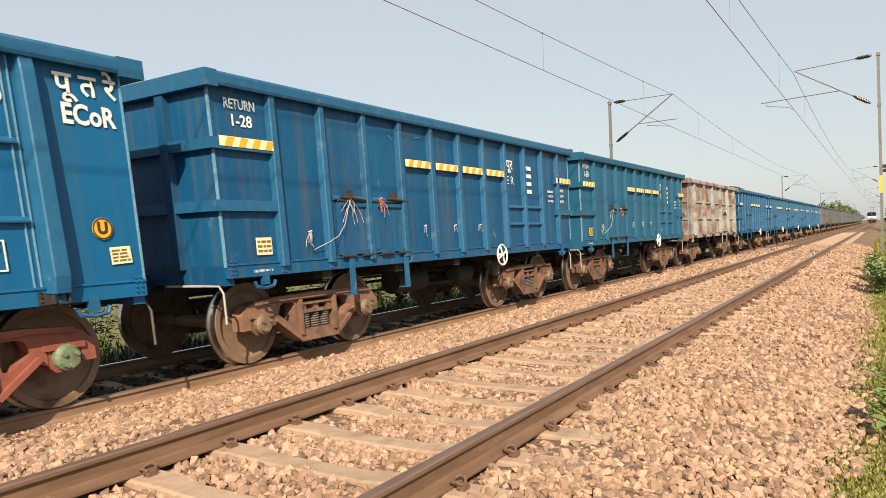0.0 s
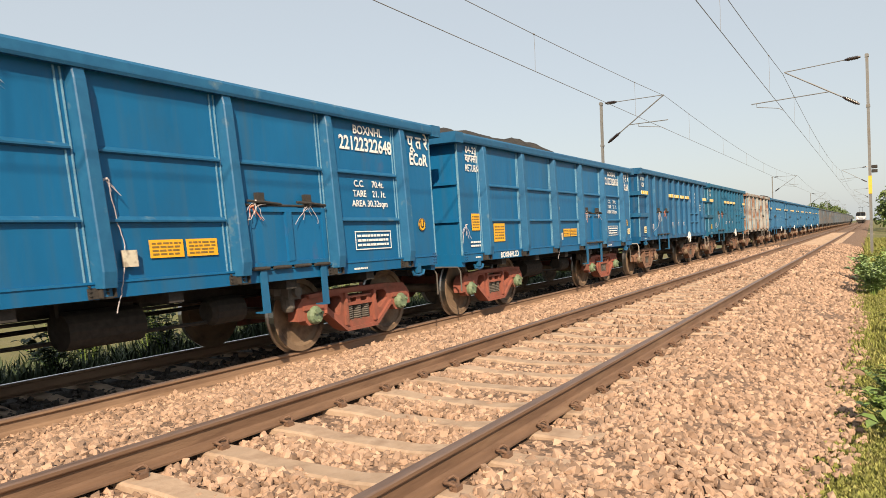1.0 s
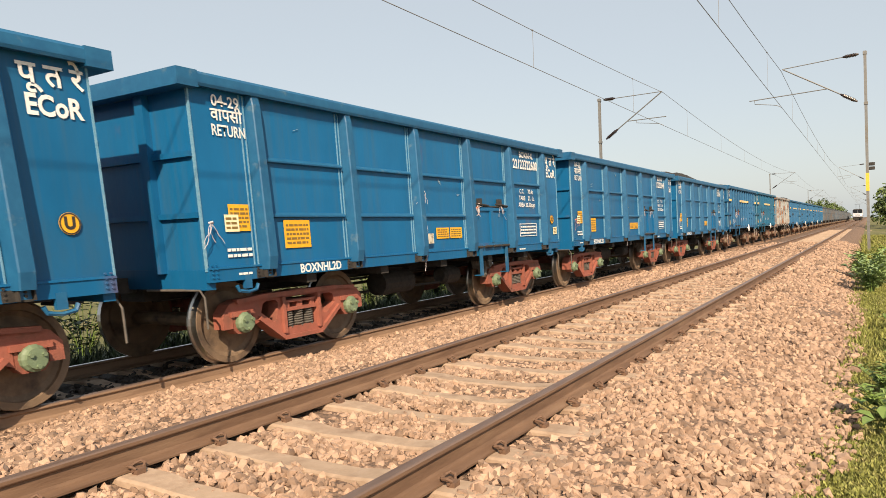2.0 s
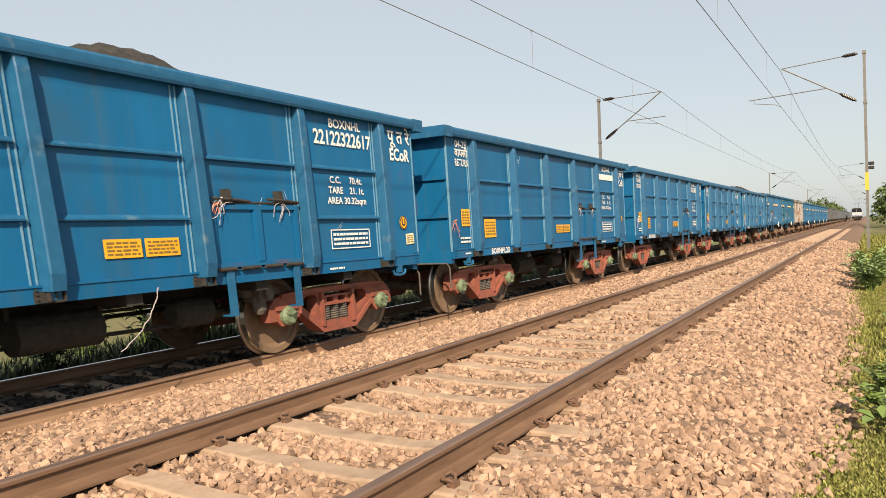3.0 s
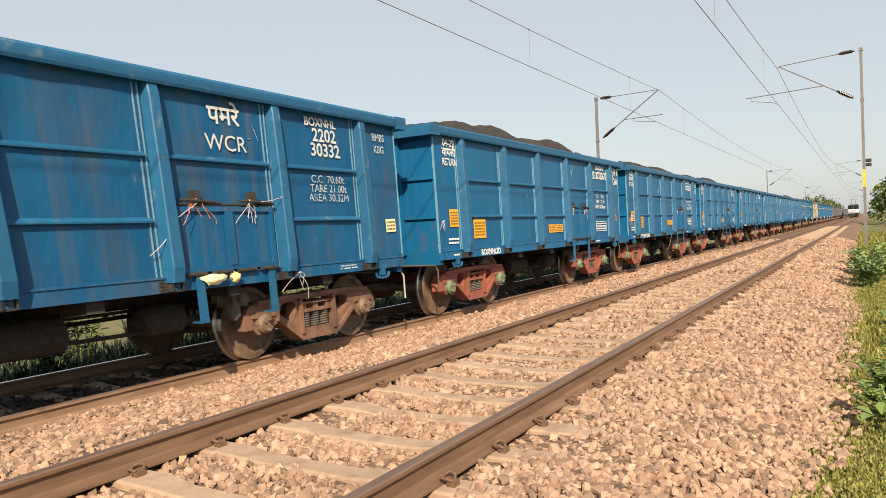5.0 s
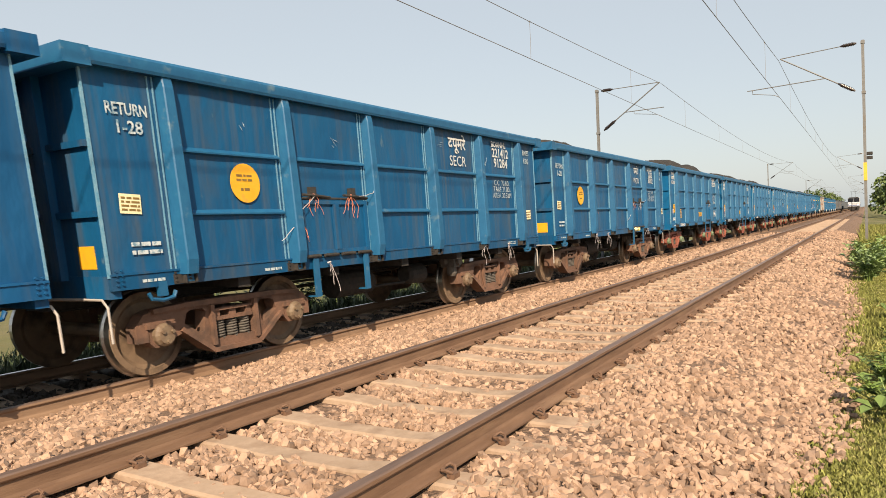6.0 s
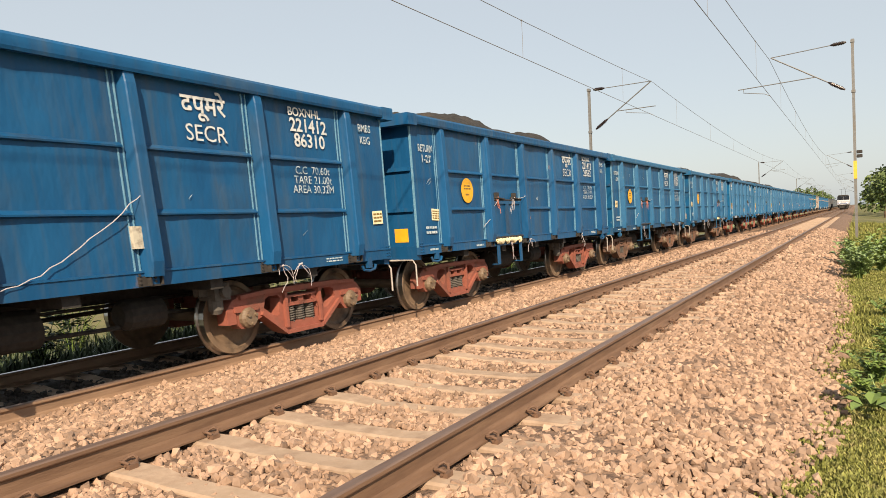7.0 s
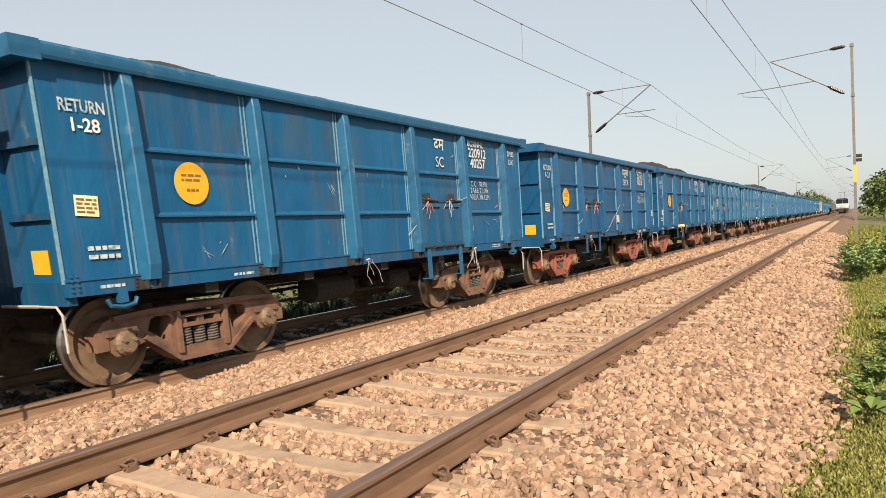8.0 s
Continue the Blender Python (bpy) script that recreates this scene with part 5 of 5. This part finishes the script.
def locomotive():
    loco = thing("electric_locomotive", "white and blue electric locomotive with dark windscreens, lamps lit", "locomotive", at=pose(NEAR_X, LOCO_AT, NEAR_RAIL))
    bm = bmesh.new()
    prism(bm, [(-1.52, 1.15), (1.52, 1.15), (1.55, 2.4), (1.42, 3.5), (1.05, 3.82), (-1.05, 3.82), (-1.42, 3.5), (-1.55, 2.4)], 0.5, 18.5, "y")
    part("body", bm, LOCO_WHITE, loco, bevel=0.06)
    bm = bmesh.new()
    prism(bm, [(0.0, 1.2), (0.5, 1.2), (0.5, 3.7), (0.42, 3.6), (0.30, 2.55), (0.02, 2.2)], -1.48, 1.48, "x")
    part("nose", bm, LOCO_WHITE, loco, bevel=0.05)
    for x in (-0.72, 0.72):
        bm = bmesh.new()
        prism(bm, [(0.225, 2.40), (0.38, 2.38), (0.46, 3.50), (0.33, 3.52)], x - 0.68, x + 0.68, "x")
        part("windscreen", bm, GLASS_DARK, loco)
        bm = bmesh.new()
        lathe(bm, [(0.0, 0.12), (0.12, 0.14)], axis="y", steps=14, at=(x * 1.3, -0.04, 1.75))
        part("headlamp", bm, LAMP, loco)
        bm = bmesh.new()
        lathe(bm, [(-0.55, 0.22), (-0.50, 0.24), (0.0, 0.10)], axis="y", steps=12, at=(x * 1.35, 0.05, 1.05))
        part("buffer", bm, SOOT, loco)
    bm = bmesh.new()
    prism(bm, [(-1.36, 3.56), (1.36, 3.56), (1.07, 3.85), (-1.07, 3.85)], 0.36, 18.4, "y")
    part("roof", bm, SOOT, loco)
    bm = bmesh.new()
    box(bm, -1.50, 1.50, 0.005, 0.6, 1.30, 1.56)
    box(bm, -1.556, 1.556, 0.6, 18.4, 1.4, 1.9)
    part("blue_band", bm, LOCO_BLUE, loco)
    bm = bmesh.new()
    prism(bm, [(-1.35, 0.25), (1.35, 0.25), (1.35, 0.95), (-1.35, 0.95)], 0.25, 0.35, "y")
    box(bm, -1.45, 1.45, 0.2, 18.6, 0.92, 1.14)
    part("cowcatcher", bm, SOOT, loco)
    for y in (4.0, 15.0):
        bm = bmesh.new()
        box(bm, -1.15, 1.15, y - 2.2, y + 2.2, 0.45, 0.95)
        for v in (-1.8, 0, 1.8):
            lathe(bm, [(-0.95, 0.54), (-0.82, 0.54), (0.82, 0.54), (0.95, 0.54)], steps=20, at=(0, y + v, 0.54))
        part("bogie", bm, SOOT, loco)
    bm = bmesh.new()
    tube(bm, [(-0.5, 3.0, 3.85), (-0.5, 4.6, 4.6), (-0.5, 3.2, 5.5)], 0.04)
    tube(bm, [(0.5, 3.0, 3.85), (0.5, 4.6, 4.6), (0.5, 3.2, 5.5)], 0.04)
    tube(bm, [(-0.9, 3.2, 5.5), (0.9, 3.2, 5.5)], 0.04)
    part("pantograph", bm, SOOT, loco)
    return loco


loco = locomotive()

# ---- loose ballast ----
ICO = bmesh.new()
bmesh.ops.create_icosphere(ICO, subdivisions=1, radius=1.0)
ICO_V = np.array([v.co for v in ICO.verts])
ICO_F = np.array([[v.index for v in f.verts] for f in ICO.faces])
ICO.free()


def scatter(name, label, zones, mat, seed, keep, lift):
    """Angular stones strewn over the bed; zones of x0, x1, y0, y1, stones a square metre, mean radius."""
    rng = np.random.default_rng(seed)
    verts, faces, base = [], [], 0
    shapes = [ICO_V * rng.uniform(0.55, 1.30, (12, 1)) * np.array([1.0, rng.uniform(0.65, 0.95), rng.uniform(0.5, 0.8)]) for _ in range(14)]
    for x0, x1, y0, y1, density, radius in zones:
        n = int((x1 - x0) * (y1 - y0) * density)
        x, y = rng.uniform(x0, x1, n), rng.uniform(y0, y1, n)
        ok = keep(x, y, rng)
        x, y = x[ok], y[ok]
        n = len(x)
        z = np.interp(x, BED_X, BED_Z) + lift(x, y) + rng.uniform(-0.55, 0.6, n) * radius
        r = radius * np.clip(rng.lognormal(0, 0.32, n), 0.5, 1.9)
        q = rng.normal(size=(n, 4))
        q /= np.linalg.norm(q, axis=1, keepdims=True)
        w, a, b, c = q.T
        rot = np.stack([1 - 2 * (b * b + c * c), 2 * (a * b - c * w), 2 * (a * c + b * w), 2 * (a * b + c * w), 1 - 2 * (a * a + c * c), 2 * (b * c - a * w), 2 * (a * c - b * w), 2 * (b * c + a * w), 1 - 2 * (a * a + b * b)], 1).reshape(n, 3, 3)
        which = rng.integers(0, len(shapes), n)
        v = np.einsum("nij,nkj->nki", rot, np.array(shapes)[which]) * r[:, None, None] + np.stack([x, y, z], 1)[:, None, :]
        verts.append(v.reshape(-1, 3))
        faces.append((ICO_F[None] + (base + 12 * np.arange(n))[:, None, None]).reshape(-1, 3))
        base += 12 * n
    me = mesh_from_arrays(name, np.concatenate(verts), np.concatenate(faces), mat)
    return tagged(new(name, me), label, "ballast", kind="stuff")


BED_X = np.linspace(-13, 3, 400)
BED_Z = np.array([bed_height(v) for v in BED_X])
SLEEPER_Y0 = 2.519 - 0.602 * 5


def keep_near(x, y, rng):
    d = np.abs(x - NEAR_X)
    ok = np.abs(d - HALF_GAUGE) > 0.062
    phase = np.abs((y - SLEEPER_Y0 + 0.301) % 0.602 - 0.301)
    on = (phase < 0.115) & (d < 1.02)
    ok &= ~(on & (rng.uniform(size=len(x)) > 0.05))
    seat = (phase < 0.16) & (np.abs(d - HALF_GAUGE) < 0.2)
    ok &= ~(seat & (rng.uniform(size=len(x)) > 0.1))
    ok &= np.abs(np.abs(x - FAR_X) - HALF_GAUGE) > 0.10
    wav = np.array([noise.noise((v * 0.35, 3.1, 0)) * 0.22 for v in y])
    edge = -0.15 + wav + np.interp(y, (3.9, 5.4), (-0.13, 0.0))
    ok &= x < edge + rng.uniform(-0.25, 0.12, len(x))
    return ok


def lift_near(x, y):
    return 0.022 * np.sin(x * 3.1 + 1.3 * np.sin(y * 1.7)) * np.sin(y * 2.6) - 0.004


scatter("ballast_stones", "loose pinkish crushed ballast stones along the tracks", [(-6.95, -0.05, 1.2, 8.0, 1080, 0.029), (-6.95, -0.05, 8.0, 18, 480, 0.036), (-6.95, -0.05, 18, 45, 130, 0.055), (-6.95, -0.05, -9, 1.2, 150, 0.04)], STONE, 3, keep_near, lift_near)
scatter("sooty_stones", "dark ballast stones under and beyond the train", [(-11.0, -6.95, 2, 16, 130, 0.04), (-11.0, -6.95, 16, 40, 45, 0.06)], STONE_DARK, 4, lambda x, y, rng: np.abs(np.abs(x - FAR_X) - HALF_GAUGE) > 0.1, lambda x, y: x * 0)

# ---- plants ----


def blades(name, label, zones, mat, seed, floor):
    """Bent blades of grass: zones of x0, x1, y0, y1, blades a square metre, height, width."""
    rng = np.random.default_rng(seed)
    verts, faces, base = [], [], 0
    for x0, x1, y0, y1, density, height, width in zones:
        n = int((x1 - x0) * (y1 - y0) * density)
        x, y = rng.uniform(x0, x1, n), rng.uniform(y0, y1, n)
        patch = np.array([noise.noise((a * 1.3, b * 0.7, seed)) for a, b in zip(x, y)])
        edge = np.array([noise.noise((v * 0.35, 3.1, 0)) * 0.22 - 0.12 for v in y]) + np.interp(y, (3.9, 5.4), (-0.13, 0.0))
        ok = (x > edge + rng.uniform(-0.25, 0.3, n)) if floor == "verge" else np.ones(n, bool)
        x, y, patch = x[ok], y[ok], patch[ok]
        n = len(x)
        h = height * rng.uniform(0.45, 1.3, n) * (1 + 0.6 * patch)
        z = np.interp(x, BED_X, BED_Z)
        ang = rng.uniform(0, math.tau, n)
        lean = rng.uniform(0.1, 0.75, n) * h
        d = np.stack([np.cos(ang), np.sin(ang), np.zeros(n)], 1)
        side = np.stack([-np.sin(ang), np.cos(ang), np.zeros(n)], 1) * (width * rng.uniform(0.6, 1.4, n))[:, None]
        root = np.stack([x, y, z - 0.02], 1)
        up = np.array([0, 0, 1.0])
        mid = root + d * (lean * 0.35)[:, None] + up * (h * 0.6)[:, None]
        tip = root + d * lean[:, None] + up * h[:, None]
        v = np.stack([root - side, root + side, mid + side * 0.8, mid - side * 0.8, tip], 1)
        verts.append(v.reshape(-1, 3))
        f = np.array([[0, 1, 2], [0, 2, 3], [3, 2, 4]])
        faces.append((f[None] + (base + 5 * np.arange(n))[:, None, None]).reshape(-1, 3))
        base += 5 * n
    return tagged(new(name, mesh_from_arrays(name, np.concatenate(verts), np.concatenate(faces), mat)), label, "grass", kind="stuff")


blades("verge_grass", "sunlit yellow-green grass and weeds on the verge", [(-0.6, 0.7, 3.2, 9, 1500, 0.04, 0.004), (-0.5, 1.3, 9, 22, 1000, 0.08, 0.007), (-0.6, 3.0, 22, 60, 300, 0.34, 0.018)], GRASS, 5, "verge")
blades("verge_weeds", "low mat of tiny pale weeds on the verge", [(-0.75, 2.5, -3, 3.2, 300, 0.05, 0.012), (-0.65, 0.7, 3.2, 9, 9000, 0.034, 0.0085), (-0.55, 1.3, 9, 20, 2600, 0.05, 0.012)], CLOVER, 8, "verge")
blades("far_grass", "rough green grass beyond the train's track, coloured as in shade", [(-14.5, -10.8, 3, 40, 160, 0.32, 0.02)], SHADE_LEAF, 6, "bank")


def leaf(bm, root, tip, width, droop=0.15):
    """One pointed leaf, folded along its midrib."""
    root, tip = Vector(root), Vector(tip)
    d = tip - root
    side = d.cross(Vector((0, 0, 1)))
    side = (side if side.length > 1e-4 else Vector((1, 0, 0))).normalized() * width / 2
    up = side.cross(d).normalized() * width * 0.18
    a, b = root.lerp(tip, 0.35), root.lerp(tip, 0.72)
    vs = [bm.verts.new(p) for p in (root, a + side + up, b + side * 0.75 + up - Vector((0, 0, droop * d.length * 0.3)), tip - Vector((0, 0, droop * d.length)), b - side * 0.75 + up - Vector((0, 0, droop * d.length * 0.3)), a - side + up, a, b - Vector((0, 0, droop * d.length * 0.3)))]
    for f in ((0, 6, 1), (1, 6, 7, 2), (2, 7, 3), (3, 7, 4), (4, 7, 6, 5), (5, 6, 0)):
        bm.faces.new([vs[i] for i in f])


def bush(x, y, height, spread, seed, leaf_size, mat, label, stems=16):
    rng = random.Random(seed)
    b = thing("bush", label, "bush", at=pose(x, y, bed_height(x) - 0.03))
    st, lf = bmesh.new(), bmesh.new()
    for i in range(stems):
        a, r, h = rng.uniform(0, math.tau), spread * rng.uniform(0.2, 1.0), height * rng.uniform(0.45, 1.0)
        top = Vector((math.cos(a) * r, math.sin(a) * r, h))
        pts = [Vector((math.cos(a) * 0.04, math.sin(a) * 0.04, 0)), Vector((top.x * 0.35, top.y * 0.35, h * 0.55)), top]
        tube(st, pts, [0.012, 0.008, 0.004], 5)
        for j in range(13):
            u = rng.uniform(0.25, 1.0)
            p = pts[0].lerp(pts[1], u * 2) if u < 0.5 else pts[1].lerp(pts[2], u * 2 - 1)
            q = rng.uniform(0, math.tau)
            s = leaf_size * rng.uniform(0.6, 1.3)
            leaf(lf, p, p + Vector((math.cos(q), math.sin(q), rng.uniform(0.0, 0.7))).normalized() * s, s * 0.5)
    part("stalk", st, LEAF, b)
    part("foliage", lf, mat, b)
    return b


PLANTS = [(0.14, 6.5, 0.36, 0.28, 0.09, LEAF), (0.13, 7.5, 0.34, 0.27, 0.08, LEAF), (0.30, 8.6, 0.34, 0.30, 0.08, LEAF), (0.36, 10.0, 0.30, 0.28, 0.08, LEAF), (0.42, 11.8, 0.36, 0.30, 0.09, LEAF), (0.02, 17.6, 0.75, 0.45, 0.16, LEAF_PALE), (0.15, 18.8, 0.90, 0.55, 0.17, LEAF_PALE), (0.50, 20.2, 0.90, 0.60, 0.17, LEAF), (-0.10, 21.0, 0.80, 0.55, 0.17, LEAF_PALE), (0.55, 23.0, 1.0, 0.7, 0.18, LEAF)]
for i, (x, y, h, r, s, m) in enumerate(PLANTS):
    bush(x, y, h, r, 40 + i, s, m, "low broad-leaved green weed growing beside the ballast", 16 if h < 0.6 else 26)
rng = random.Random(9)
for i in range(46):
    far = bush(-11.3 - rng.uniform(0, 0.6) - (1.3 if i % 2 else 0), 3.0 + i * 0.95 + rng.uniform(-0.4, 0.4), rng.uniform(0.85, 1.25) + (0.75 if i % 2 else 0), rng.uniform(0.6, 0.9), 400 + i, 0.17, SHADE_LEAF, "leafy shrub on the bank beyond the train, coloured as in shade", 18)
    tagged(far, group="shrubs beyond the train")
# a few large pale leaves low on the verge
weed = thing("broadleaf_weed", "weed with a few large pale green leaves on the verge", "weed", at=pose(0.06, 6.15, bed_height(0.06)))
for i, (dx, dy, dz, w) in enumerate(((-0.20, 0.05, 0.10, 0.12), (-0.12, -0.18, 0.08, 0.12), (0.2, 0.1, 0.12, 0.12), (0.05, 0.20, 0.14, 0.11), (0.12, -0.18, 0.10, 0.11))):
    bm = bmesh.new()
    leaf(bm, (dx * 0.2, dy * 0.2, 0.10), (dx, dy, dz + 0.06), w, 0.25)
    part("leaf", bm, LEAF, weed)


def tree(x, y, height, spread, seed):
    rng = random.Random(seed)
    t = thing("tree", "distant leafy green tree with an uneven crown", "tree", "trees on the horizon", at=pose(x, y, -1.35))
    bm = bmesh.new()
    top = height * 0.5
    tube(bm, [(0, 0, 0), (rng.uniform(-0.2, 0.2), 0, top * 0.5), (rng.uniform(-0.3, 0.3), rng.uniform(-0.3, 0.3), top)], [0.035 * height, 0.027 * height, 0.015 * height], 8)
    heads = []
    for i in range(9):
        a = math.tau * i / 9 + rng.uniform(-0.3, 0.3)
        r, h = spread * rng.uniform(0.35, 0.85), height * rng.uniform(0.22, 0.86)
        p = Vector((math.cos(a) * r, math.sin(a) * r, h))
        tube(bm, [(0, 0, height * rng.uniform(0.25, 0.45)), (p.x * 0.5, p.y * 0.5, h * 0.75), p], [0.014 * height, 0.009 * height, 0.004 * height], 5)
        heads.append((p, spread * rng.uniform(0.30, 0.50)))
    heads.append((Vector((0, 0, height * 0.85)), spread * 0.45))
    part("trunk", bm, BARK, t)
    bm = bmesh.new()
    for p, r in heads:
        for j in range(190):
            v = Vector((rng.gauss(0, 1), rng.gauss(0, 1), rng.gauss(0, 1))).normalized() * r * rng.uniform(0.55, 1.05)
            c = p + Vector((v.x, v.y, v.z * 0.75))
            s = rng.uniform(0.22, 0.46) * height / 9
            n = Vector((rng.gauss(0, 1), rng.gauss(0, 1), rng.gauss(0, 1))).normalized()
            u = n.orthogonal().normalized() * s
            w = n.cross(u).normalized() * s * 0.6
            bm.faces.new([bm.verts.new(c + u), bm.verts.new(c + w), bm.verts.new(c - u * 0.9), bm.verts.new(c - w)])
    part("crown", bm, TREE_LEAF, t)
    return t


rng = random.Random(77)
for i in range(13):
    tree(3.4 + i * 1.9 + rng.uniform(-0.5, 0.5), 118 + i * 13 + rng.uniform(-8, 8), rng.uniform(7.0, 9.5), rng.uniform(3.0, 4.5), 200 + i)
for i in range(12):
    y = 330 + rng.uniform(0, 160)
    tree(-(0.030 + 0.0045 * i) * y, y, rng.uniform(7, 11), rng.uniform(4.0, 6.0), 300 + i)
SPIN = 1.0 / 0.5


def motions():
    """The train rolls away, its wheels turn, and the locomotive comes on."""
    times = [0.25 * i for i in range(33)]
    for k, w in wagons.items():
        walk(w, [(t, pose(FAR_X, along(t) + station(k), FAR_RAIL - settle(k)[0])) for t in times])
    for k, c in loads:
        walk(c, [(t, pose(FAR_X, along(t) + station(k), FAR_RAIL - settle(k)[0])) for t in times])
    ticks = [i / 30 for i in range(241)]
    for k, w in wagons.items():
        if k > 2:
            continue
        for bogie in w.children:
            for o in bogie.children:
                if o.name.startswith("wheelset"):
                    y = o.location.y
                    walk(o, [(t, pose(0, y, 0.5, -math.degrees((along(t) - along(0)) * SPIN) + k * 40, 0, 0)) for t in ticks])
    walk(loco, [(t, pose(NEAR_X, LOCO_AT - 10.4 * t, NEAR_RAIL)) for t in (0.0, 2.0, 4.0, 6.0, 8.0)])


motions()
